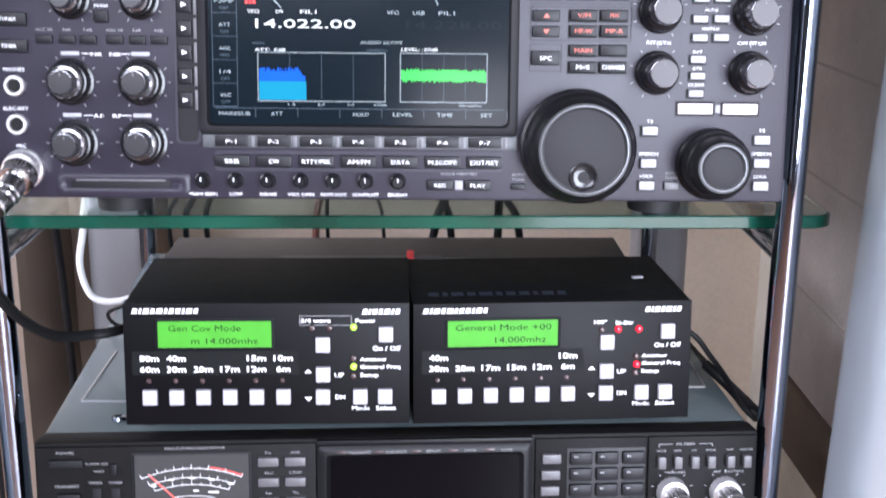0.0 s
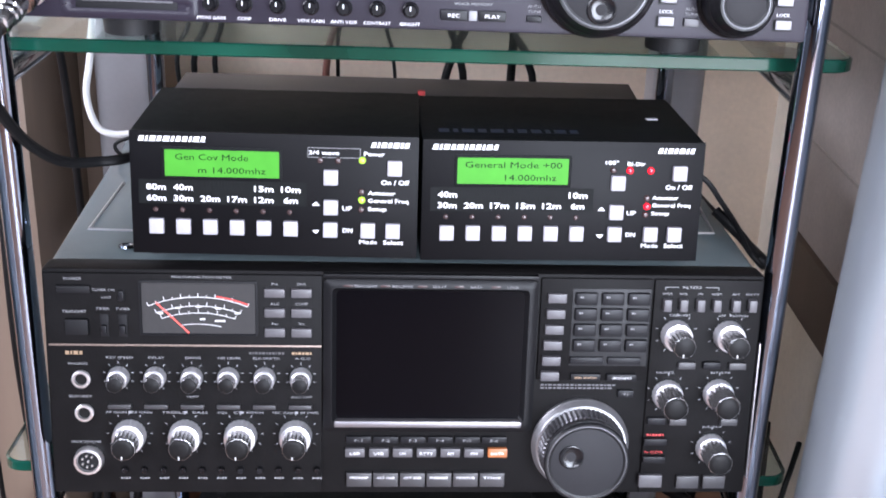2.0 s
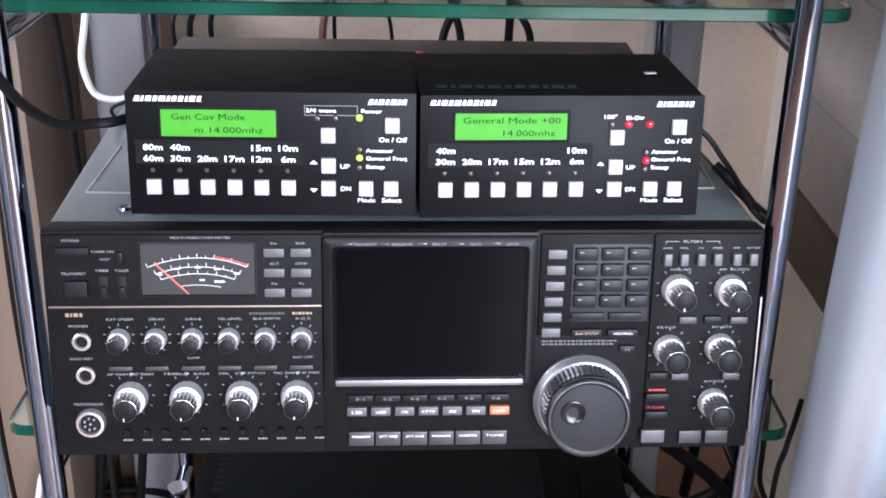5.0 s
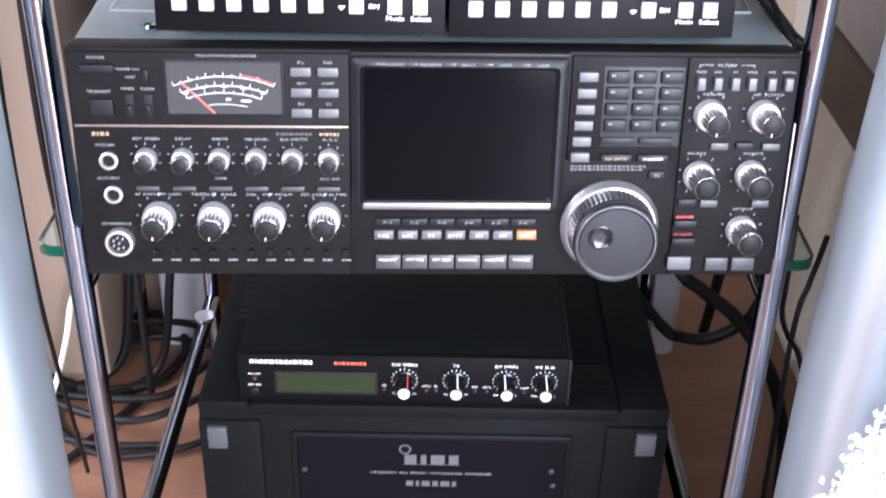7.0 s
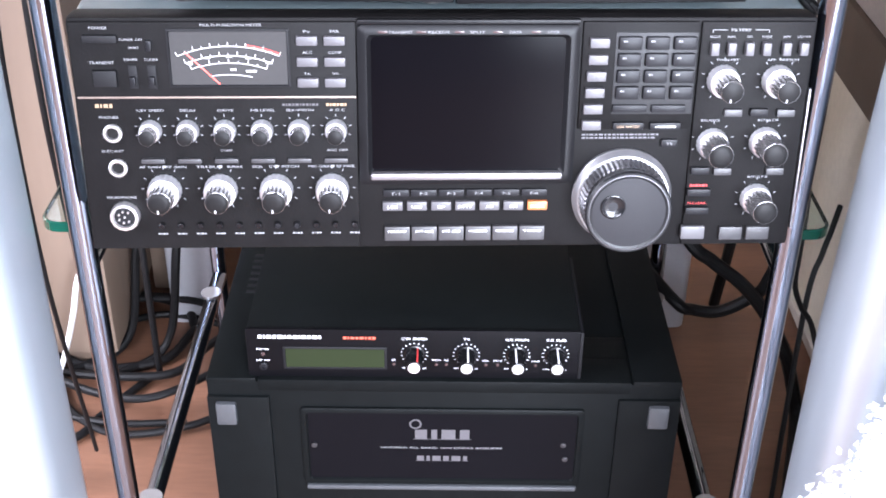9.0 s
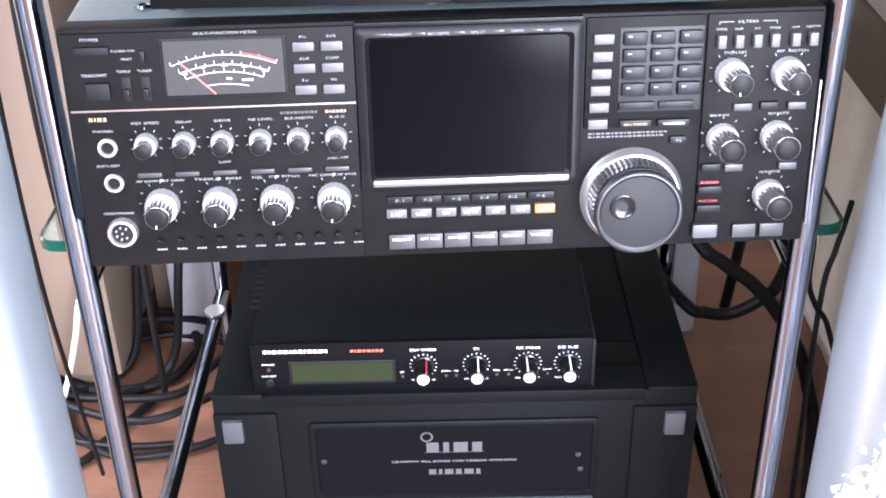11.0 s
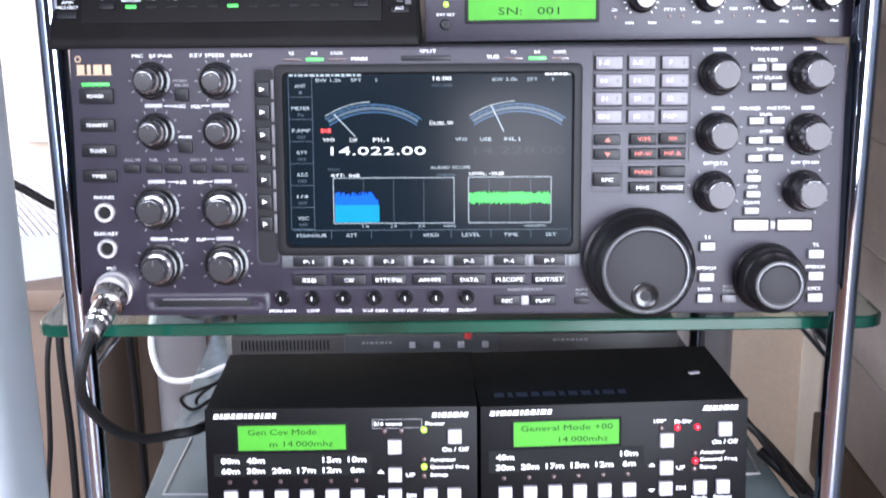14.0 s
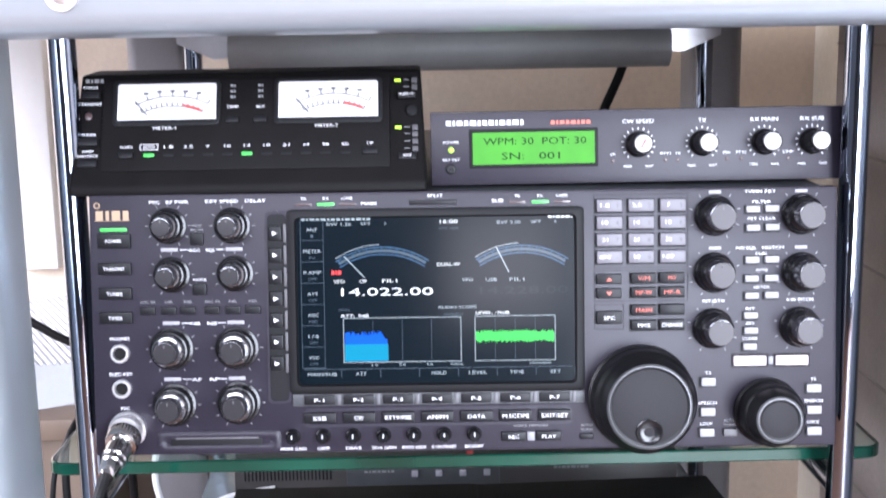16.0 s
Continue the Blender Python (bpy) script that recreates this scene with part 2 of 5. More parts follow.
def box(name, parent, x0, x1, y0, y1, z0, z1, material, bev=0.5, label=""):
    bm = bmesh.new()
    box_bm(bm, x0, x1, y0, y1, z0, z1, bev)
    return put(name, finish(bm, name, material, True), parent, (0, 0, 0), label)


def button(name, parent, x, z, w, h, d, material, label="", y=0, bev=0.7, turn=None):
    """A bevelled key that stands d proud of the panel, centred at x, z."""
    key = ("key", name, w, h, d, material.name, bev)
    if key not in MESHES:
        bm = bmesh.new()
        box_bm(bm, -w / 2, w / 2, -d, 1, -h / 2, h / 2, min(bev, w / 4, h / 4))
        MESHES[key] = finish(bm, name, material, True)
    return put(name, MESHES[key], parent, (x, y, z), label, turn)


def lathe_mesh(name, profile, material, seg=40, grips=0, depth=0.0, rows=()):
    """Turned about the y axis; rows of the profile named in rows carry grip ridges."""
    bm = bmesh.new()
    rings = []
    for i, (r, y) in enumerate(profile):
        if r == 0:
            rings.append([bm.verts.new((0, y / 1000, 0))])
            continue
        ring = []
        for k in range(seg):
            a = 2 * math.pi * k / seg
            rr = r - (depth * (0.5 + 0.5 * math.cos(grips * a)) if i in rows else 0)
            ring.append(bm.verts.new((rr * math.cos(a) / 1000, y / 1000, rr * math.sin(a) / 1000)))
        rings.append(ring)
    for p, q in zip(rings, rings[1:]):
        for k in range(seg):
            n = (k + 1) % seg
            if len(p) == 1:
                bm.faces.new((p[0], q[k], q[n]))
            elif len(q) == 1:
                bm.faces.new((p[k], p[n], q[0]))
            else:
                bm.faces.new((p[k], p[n], q[n], q[k]))
    return finish(bm, name, material, True)


def lathe(name, parent, x, z, profile, material, label="", y=0, **more):
    key = ("lathe", name, tuple(profile), material.name, tuple(sorted(more.items())))
    if key not in MESHES:
        MESHES[key] = lathe_mesh(name, profile, material, **more)
    return put(name, MESHES[key], parent, (x, y, z), label)


def flat(name, parent, polys, material, y=-0.3, label=""):
    """Thin printed or lit shapes: polygons in the panel's own x, z."""
    bm = bmesh.new()
    for poly in polys:
        f = [bm.verts.new((a / 1000, y / 1000, c / 1000)) for a, c in poly]
        bm.faces.new(f)
    me = finish(bm, name, material)
    return put(name, me, parent, (0, 0, 0), label)


def rect(x, z, w, h):
    return [(x - w / 2, z - h / 2), (x + w / 2, z - h / 2), (x + w / 2, z + h / 2), (x - w / 2, z + h / 2)]


def blocks(name, parent, x, z, w, h, n, material, y=-0.3, gap=0.30, label="", slant=0.0):
    """Writing that stays plain: uneven upright bars joined by a hair line; slant leans them."""
    shares = [(1.0, 0.62, 1.12, 0.86, 1.2, 0.7, 0.95)[i % 7] for i in range(n)]
    x0, lo, mid = x - w / 2, z - h / 2, z - h * 0.45
    edges = [x0 + w * sum(shares[:i]) / sum(shares) for i in range(n + 1)]
    g = gap * w / n / 2
    poly = [(x0, lo), (x0 + w, lo)]
    for i in reversed(range(n)):
        p, q = edges[i], edges[i + 1]
        poly += [(q, mid), (q - g, mid), (q - g, z + h / 2), (p + g, z + h / 2), (p + g, mid), (p, mid)]
    keep = [p for k, p in enumerate(poly) if p != poly[k - 1]]
    return flat(name, parent, [[(u + slant * (v - z), v) for u, v in keep]], material, y, label)


def line(points, width):
    out = []
    for (x0, z0), (x1, z1) in zip(points, points[1:]):
        d = math.hypot(x1 - x0, z1 - z0) or 1
        nx, nz = -(z1 - z0) / d * width / 2, (x1 - x0) / d * width / 2
        out.append([(x0 + nx, z0 + nz), (x0 - nx, z0 - nz), (x1 - nx, z1 - nz), (x1 + nx, z1 + nz)])
    return out


def arc(cx, cz, r, a0, a1, n=16):
    return [(cx + r * math.sin(radians(a0 + (a1 - a0) * i / n)), cz + r * math.cos(radians(a0 + (a1 - a0) * i / n))) for i in range(n + 1)]


def band(cx, cz, r, a0, a1, w, n=20):
    """One curved strip."""
    return [arc(cx, cz, r + w / 2, a0, a1, n) + arc(cx, cz, r - w / 2, a1, a0, n)]


def outline(x0, x1, z0, z1, w):
    return line([(x0, z0), (x1, z0), (x1, z1), (x0, z1), (x0, z0)], w)


def text(parent, s, x, z, h, material=None, w=0, y=-0.35, name="lettering", slant=0.0, bold=0.0, label=""):
    """Printed words of capital height h, centred at x, z; w squeezes them to a width."""
    material = material or WHITE_INK
    bold = 0.0 if "M" in s else bold
    key = ("text", s, h, w, material.name, slant, bold)
    if key not in MESHES:
        cu = bpy.data.curves.new("t", "FONT")
        cu.body, cu.size, cu.resolution_u, cu.offset, cu.shear = s, 1.0, 2, bold, slant
        tmp = bpy.data.objects.new("t", cu)
        me = bpy.data.meshes.new_from_object(tmp)
        bpy.data.objects.remove(tmp)
        bpy.data.curves.remove(cu)
        n = len(me.vertices)
        co = np.empty(n * 3)
        me.vertices.foreach_get("co", co)
        co = co.reshape(-1, 3)
        lo, hi = co.min(0), co.max(0)
        k = h / 0.73
        kx = w / (hi[0] - lo[0]) if w else k
        out = np.stack([(co[:, 0] - (lo[0] + hi[0]) / 2) * kx / 1000, 0 * co[:, 0], (co[:, 1] - 0.36) * k / 1000], 1)
        me.vertices.foreach_set("co", out.ravel())
        me.materials.clear()
        me.materials.append(material)
        me.name = "lettering"
        MESHES[key] = me
    return put(name, MESHES[key], parent, (x, y, z), label)


def ring_frame(name, parent, x0, x1, z0, z1, rim, d, material, inner=0.0, bev=1.5, label="", r=3.0):
    """A raised frame round an opening; inner: how far its inner edge falls back."""
    bm = bmesh.new()
    loops = []
    for (a, b, c, e), y in (((x0, x1, z0, z1), 1), ((x0, x1, z0, z1), -d + bev * 0.6), ((x0 + bev, x1 - bev, z0 + bev, z1 - bev), -d),
                            ((x0 + rim - bev, x1 - rim + bev, z0 + rim - bev, z1 - rim + bev), -d), ((x0 + rim, x1 - rim, z0 + rim, z1 - rim), inner)):
        pts = []
        for cx, cz, s in ((a + r, c + r, 180), (b - r, c + r, 270), (b - r, e - r, 0), (a + r, e - r, 90)):
            pts += [(cx + r * math.cos(radians(s + q)), cz + r * math.sin(radians(s + q))) for q in (0, 30, 60, 90)]
        loops.append([bm.verts.new((p / 1000, y / 1000, q / 1000)) for p, q in pts])
    for p, q in zip(loops, loops[1:]):
        for k in range(len(p)):
            n = (k + 1) % len(p)
            bm.faces.new((p[k], p[n], q[n], q[k]))
    return put(name, finish(bm, name, material, True), parent, (0, 0, 0), label)


def sweep_mesh(name, points, r, material, seg=10, sub=8):
    """A round cable or bar along a smooth line through the points (metres)."""
    pts = [Vector(p) for p in points]
    if len(pts) > 2:
        ext = [pts[0] * 2 - pts[1], *pts, pts[-1] * 2 - pts[-2]]
        fine = []
        for i in range(1, len(ext) - 2):
            p0, p1, p2, p3 = ext[i - 1 : i + 3]
            for k in range(sub):
                u = k / sub
                fine.append(0.5 * (2 * p1 + (p2 - p0) * u + (2 * p0 - 5 * p1 + 4 * p2 - p3) * u * u + (3 * p1 - p0 - 3 * p2 + p3) * u ** 3))
        fine.append(pts[-1])
        pts = fine
    bm = bmesh.new()
    rings, side = [], None
    for i, p in enumerate(pts):
        d = (pts[min(i + 1, len(pts) - 1)] - pts[max(i - 1, 0)]).normalized()
        if side is None:
            side = d.cross(Vector((0.3, 0.2, 1))).normalized()
        side = (side - d * side.dot(d)).normalized()
        up = d.cross(side)
        rings.append([bm.verts.new(p + r * (math.cos(2 * math.pi * k / seg) * side + math.sin(2 * math.pi * k / seg) * up)) for k in range(seg)])
    for p, q in zip(rings, rings[1:]):
        for k in range(seg):
            n = (k + 1) % seg
            bm.faces.new((p[k], p[n], q[n], q[k]))
    bm.faces.new(rings[0])
    bm.faces.new(rings[-1])
    return finish(bm, name, material, True)


def cable(name, points, r, material, label, category="cable"):
    ob = new(name, sweep_mesh(name, points, r, material))
    return tagged(ob, label, category, "loose cables")


def slab(name, x0, x1, y0, y1, z0, z1, material, bev=0.0, parent=None, label="", kind="", category=""):
    """A block in metres."""
    bm = bmesh.new()
    box_bm(bm, x0 * 1000, x1 * 1000, y0 * 1000, y1 * 1000, z0 * 1000, z1 * 1000, bev * 1000)
    ob = new(name, finish(bm, name, material, bev > 0))
    ob.parent = parent
    return tagged(ob, label, category, "", kind)


F = FLOOR  # heights below are given from the foot of the upper transceiver, plus F

# ---- the room ----
slab("floor", -2.2, 2.12, -3.4, 0.95, -0.05, 0.0, FLOOR_WOOD, kind="structure", label="reddish brown laminate floor", category="floor")
slab("ceiling", -2.2, 2.12, -3.4, 0.95, 2.5, 2.6, ROOM_WALL, kind="structure", label="unseen dark grey ceiling closing the room", category="ceiling")
slab("wall_north", -2.2, 2.12, 0.78, 0.95, 0.0, 2.5, WALL, kind="structure", label="beige textured wallpaper wall behind the rack", category="wall")
slab("wall_east", 0.44, 1.92, -0.32, 0.78, 0.0, 2.5, CREAM, kind="structure", label="cream textured wallpaper wall beside the rack", category="wall")


def wall_with_windows(name, axis, at, lo, hi, holes, thick):
    """A wall across y (axis x) or x (axis y) with window openings a0, a1, z0, z1 in order."""
    w = thing(name, pose(0, 0, 0), "unseen dark grey wall closing the room", "wall", kind="structure")
    spans, x = [], lo
    for a0, a1, z0, z1 in holes:
        spans += [(x, a0, 0, 2.5), (a0, a1, 0, z0), (a0, a1, z1, 2.5)]
        x = a1
    for p, q, r, v in (*spans, (x, hi, 0, 2.5)):
        ends = (p, q, at - thick, at) if axis == "x" else (at - thick, at, p, q)
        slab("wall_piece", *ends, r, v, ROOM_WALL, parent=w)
    return w


# unseen walls added to close the room; their window openings are assumed
wall_with_windows("wall_south", "x", -3.12, -2.2, 2.12, ((-1.45, 0.03, 1.5, 2.4), (0.04, 0.38, 0.80, 1.16), (0.56, 1.84, 0.08, 2.24)), 0.2)
wall_with_windows("wall_side", "y", 2.12, -3.12, -0.32, (), 0.2)
wall_with_windows("wall_west", "y", -1.92, -3.12, 0.78, ((-1.3, 0.3, 1.0, 2.2),), 0.2)

# what stands round the rack
cabinet = thing("low_cabinet", pose(-0.58, 0.60, 0), "dark brown veneered low cabinet beside the rack", "cabinet")
slab("body", -0.27, 0.235, -0.17, 0.17, 0.03, F - 0.125, BROWN, 0.003, cabinet)
slab("side_panel", 0.2355, 0.305, 0.0, 0.17, 0.0, F - 0.108, BROWN, 0.003, cabinet)
slab("cabinet_top", -0.28, 0.243, -0.185, 0.175, F - 0.125, F - 0.104, BROWN, 0.004, cabinet)
slab("plinth", -0.26, 0.22, -0.15, 0.16, 0.0, 0.03, BROWN, 0, cabinet)
bm = bmesh.new()
wave = [(-0.15 + i * 0.0016, 0.030 + 0.0016 * math.sin(i * 0.08) + (0.0022 if i % 4 in (1, 2) else 0)) for i in range(188)]
wave = [(wave[0][0], -0.012), *wave, (wave[-1][0], -0.012)]
ends = [[bm.verts.new((x, y, z)) for x, z in wave] for y in (-0.15, 0.15)]
for k in range(len(wave)):
    n = (k + 1) % len(wave)
    bm.faces.new((ends[0][k], ends[0][n], ends[1][n], ends[1][k]))
bm.faces.new(ends[0]), bm.faces.new(ends[1])
pad = new("ribbed_pad", finish(bm, "ribbed_pad", PAPER))
pad.matrix_world = pose(-0.49, 0.565, F - 0.092, 0, 0, 28)
tagged(pad, "white ribbed pad lying on the brown cabinet", "pad")
hung = thing("wall_cupboard", pose(0.44, 0.0, F), "taupe wall cupboard with dark brown lower rail", "cupboard")
slab("body", -0.068, -0.003, -0.31, 0.50, -0.270, 0.9, TAUPE, 0.004, hung)
for sz in (0.0289, -0.0689, -0.1777, 0.127, 0.225):
    slab("seam", -0.0688, -0.066, -0.308, 0.498, sz - 0.0012, sz + 0.0012, SEAM, 0, hung)
slab("lower_rail", -0.072, -0.003, -0.31, 0.503, -0.340, -0.271, BROWN, 0.004, hung)
slab("baseboard", 0.424, 0.439, -0.31, 0.777, 0.0, 0.014, WHITE_WALL, 0.002, kind="structure", label="low white skirting along the cream wall", category="baseboard")
slab("door_frame_trim", -0.515, -0.46, 0.755, 0.777, F - 0.03, 2.1, WHITE_WALL, 0.004, kind="structure", label="white painted upright trim", category="trim")

# ---- the steel and glass rack ----
SLOPE = math.tan(radians(LEAN_BACK))
POSTS = ((-0.223, 0.035), (0.2273, 0.035), (-0.223, 0.42), (0.2273, 0.42))
rack = thing("rack", pose(0, 0, 0), "chrome tube rack with green glass shelves", "rack")
for px, py in POSTS:
    ob = new("post", sweep_mesh("post", [(px, py, 0.02), (px, py, F + 0.245)], 0.0078, CHROME, seg=24))
    ob.parent = rack
    bm = bmesh.new()
    bmesh.ops.create_cone(bm, cap_ends=True, segments=24, radius1=0.014, radius2=0.011, depth=0.02, matrix=Matrix.Translation((px, py, 0.01)))
    ob = new("foot", finish(bm, "foot", RUBBER, True))
    ob.parent = rack
for z in (-0.031, -0.313, -0.575):
    for px in (-0.223, 0.2273 if z > -0.5 else 0.2185):
        ob = new("side_rail", sweep_mesh("side_rail", [(px, 0.035, F + z), (px, 0.42, F + z)], 0.0075, CHROME, seg=20))
        ob.parent = rack
        for py in (0.083, 0.372):
            bm = bmesh.new()
            bmesh.ops.create_cone(bm, cap_ends=True, segments=24, radius1=0.006, radius2=0.0100, depth=0.0098, matrix=Matrix.Translation((px, py, F + z + 0.0051)))
            ob = new("shelf_pad", finish(bm, "shelf_pad", CLEAR, True))
            ob.parent = rack
# top rear beam with its end brackets
ob = new("rear_beam", sweep_mesh("rear_beam", [(-0.19, 0.42, F + 0.228), (0.195, 0.42, F + 0.228)], 0.019, ALU_PAINT, seg=28))
ob.parent = rack
for s, px in ((1, -0.223), (-1, 0.2273)):
    bm = bmesh.new()
    vs = [bm.verts.new((px + s * a, 0.42 + b, F + c)) for b in (-0.010, 0.010) for a, c in ((-0.012, 0.243), (0.06, 0.243), (0.06, 0.225), (0.02, 0.222), (-0.012, 0.236))]
    bm.faces.new(vs[:5]), bm.faces.new(vs[5:])
    for k in range(5):
        bm.faces.new((vs[k], vs[(k + 1) % 5], vs[5 + (k + 1) % 5], vs[5 + k]))
    ob = new("beam_bracket", finish(bm, "beam_bracket", ALU))
    ob.parent = rack


def shelf(z, name="glass_shelf"):
    """A toughened glass plate with rounded corners; the polished rim is its own part."""
    s = thing(name, pose(0.002, 0.245, F + z), "clear glass shelf with a polished green edge", "shelf", "glass shelves")
    w, d, t, r = 0.260, 0.190, 0.008, 0.012
    pts = []
    for cx, cy, a in ((w - r, d - r, 0), (-w + r, d - r, 90), (-w + r, -d + r, 180), (w - r, -d + r, 270)):
        pts += [(cx + r * math.cos(radians(a + q)), cy + r * math.sin(radians(a + q))) for q in (0, 18, 36, 54, 72, 90)]
    bm = bmesh.new()
    lo = [bm.verts.new((x * 0.994, y * 0.994, -t)) for x, y in pts]
    hi = [bm.verts.new((x * 0.994, y * 0.994, 0)) for x, y in pts]
    bm.faces.new(lo), bm.faces.new(hi)
    for k in range(len(pts)):
        bm.faces.new((lo[k], lo[(k + 1) % len(pts)], hi[(k + 1) % len(pts)], hi[k]))
    plate = put("plate", finish(bm, "plate", GLASS), s)
    plate.visible_shadow = False
    bm = bmesh.new()
    rings = [[bm.verts.new((x * k, y * k, z)) for x, y in pts] for k, z in ((0.9955, -t), (1, -t + 0.0008), (1, -0.0008), (0.9955, 0))]
    for p, q in zip(rings, rings[1:]):
        for k in range(len(pts)):
            bm.faces.new((p[k], p[(k + 1) % len(pts)], q[(k + 1) % len(pts)], q[k]))
    put("rim", finish(bm, "rim", GLASS_EDGE, True), s, label="polished dark green glass edge")
    return s


shelf(-0.0135)
shelf(-0.295)

# ---- the tall desk over the rack ----
desk = thing("desk", pose(0, 0, 0), "tall silver desk with rounded front edge and legs", "desk")
bm = bmesh.new()
prof = [(0.80, 0.262), (-0.03, 0.262), (-0.042, 0.247), (-0.052, 0.245), (-0.063, 0.249), (-0.069, 0.257), (-0.071, 0.268), (-0.071, 0.285), (-0.067, 0.293), (-0.058, 0.296), (0.80, 0.296)]
ends = [[bm.verts.new((x, y if y < 0.7 else 0.70, F + z)) for y, z in prof] for x in (-0.62, 0.43)]
bm.faces.new(ends[0]), bm.faces.new(ends[1])
for k in range(len(prof)):
    n = (k + 1) % len(prof)
    bm.faces.new((ends[0][k], ends[0][n], ends[1][n], ends[1][k]))
put("desktop", finish(bm, "desktop", SILVER, True), desk, label="silver desktop with rounded fascia")


def column(name, x0, x1, y0, y1, z1, r, material, splay=()):
    """An upright with well-rounded edges; splay gives (height, sideways shift) pairs."""
    bm = bmesh.new()
    pts = []
    for cx, cy, a in ((x1 - r, y1 - r, 0), (x0 + r, y1 - r, 90), (x0 + r, y0 + r, 180), (x1 - r, y0 + r, 270)):
        pts += [(cx + r * math.cos(radians(a + q)), cy + r * math.sin(radians(a + q))) for q in (0, 15, 30, 45, 60, 75, 90)]
    rings = [[bm.verts.new((x + dx, y, z)) for x, y in pts] for z, dx in (splay or ((0, 0), (z1, 0)))]
    bm.faces.new(rings[0]), bm.faces.new(rings[-1])
    for lo, hi in zip(rings, rings[1:]):
        for k in range(len(pts)):
            bm.faces.new((lo[k], lo[(k + 1) % len(pts)], hi[(k + 1) % len(pts)], hi[k]))
    return put(name, finish(bm, name, material, True), desk)


column("leg", -0.308, -0.248, -0.045, 0.045, F + 0.262, 0.028, SILVER)
column("leg", 0.257, 0.336, -0.045, 0.045, F + 0.262, 0.034, SILVER, ((0, -0.005), (F - 0.34, -0.006), (F - 0.10, 0.002), (F + 0.262, 0.016)))
column("back_leg", -0.310, -0.251, 0.53, 0.59, F + 0.262, 0.012, BACK_LEG)
column("back_leg", 0.240, 0.291, 0.53, 0.59, F + 0.262, 0.012, BACK_LEG)
cap = lathe_mesh("screw_cap", [(0, -3), (3.5, -3), (4.5, -2.4), (4.8, -1), (8, -1), (8.4, 0), (8.4, 1)], NICKEL)
put("screw_cap", cap, desk, (-190, -71, 1000 * (F + 0.266)))

# ---- radios ----
def transceiver_case(parent, x0, x1, z0, z1, y0, y1, material):
    """The metal case behind a front, its top and bottom level in the room."""
    bm = bmesh.new()
    box_bm(bm, x0, x1, y0, y1, z0, z1, 3.0)
    for v in bm.verts:
        v.co.z += v.co.y * SLOPE
    return put("case", finish(bm, "case", material, True), parent)


def case_foot(parent, x, y, top, bottom, r=17):
    bm = bmesh.new()
    bmesh.ops.create_cone(bm, cap_ends=True, segments=32, radius1=r * 0.92 / 1000, radius2=r / 1000, depth=(top - bottom) / 1000,
                          matrix=Matrix.Translation((x / 1000, y / 1000, (top + bottom) / 2000)))
    bmesh.ops.rotate(bm, verts=bm.verts, cent=(x / 1000, y / 1000, (top + bottom) / 2000), matrix=Matrix.Rotation(radians(LEAN_BACK), 3, "X"))
    return put("case_foot", finish(bm, "case_foot", RUBBER, True), parent)


def twin_knob(parent, x, z, r, name="twin_knob"):
    """Two knobs on one shaft: a ribbed skirt ring with a bright edge and an inner knob."""
    lathe(name, parent, x, z, [(r + 1.2, 0.5), (r + 1.2, -1.2), (r, -1.6), (r, -7.0), (r - 0.8, -8.2), (r - 2.2, -8.6)], KNOB, seg=48, grips=24, depth=0.35, rows=(2, 3))
    lathe("knob_ring", parent, x, z, [(r - 1.6, -8.2), (r - 2.2, -12.5), (r - 3.0, -13.2), (r * 0.62, -13.4)], SMOKED, "smoked metal ring on the knob", seg=48, grips=24, depth=0.25, rows=(0, 1))
    lathe("inner_knob", parent, x, z, [(r * 0.64, -12), (r * 0.61, -19.5), (r * 0.56, -20.4), (r * 0.48, -20.5)], SMOKED, "smoked metal inner knob", seg=40, grips=20, depth=0.3, rows=(0, 1))
    lathe("knob_cap", parent, x, z, [(r * 0.55, -20.2), (r * 0.53, -20.7), (0, -20.8)], CAP, "flat grey knob cap", seg=32)
    button("pointer", parent, x, z + r * 0.36, 0.4, r * 0.14, 0.2, MID_BTN, y=-20.8, bev=0.1)


def ticks(parent, x, z, r, n=11, material=None, y=-0.3):
    """The printed marks round a knob."""
    key = ("ticks", r, n, (material or DIM_INK).name)
    if key not in MESHES:
        bm = bmesh.new()
        for i in range(n):
            a = radians(-150 + 300 * i / (n - 1))
            for q in line([(r * math.sin(a), r * math.cos(a)), ((r + 1.6) * math.sin(a), (r + 1.6) * math.cos(a))], 0.45):
                bm.faces.new([bm.verts.new((u / 1000, 0, v / 1000)) for u, v in q])
        MESHES[key] = finish(bm, "scale_marks", material or DIM_INK)
    ob = put("scale_marks", MESHES[key], parent, (x, y, z))
    ob["kind"] = "stuff"
    return ob


def jack(parent, x, z, r=5.4, y=0):
    lathe("jack", parent, x, z, [(r, 0.5), (r, -1.8), (r - 0.6, -2.3), (r * 0.70, -2.3), (r * 0.64, -1.2), (r * 0.64, 0.3)], NICKEL, "nickel phone jack", y)
    lathe("jack_hole", parent, x, z, [(r * 0.66, -0.6), (0, -0.6)], CAP_FACE, "", y)


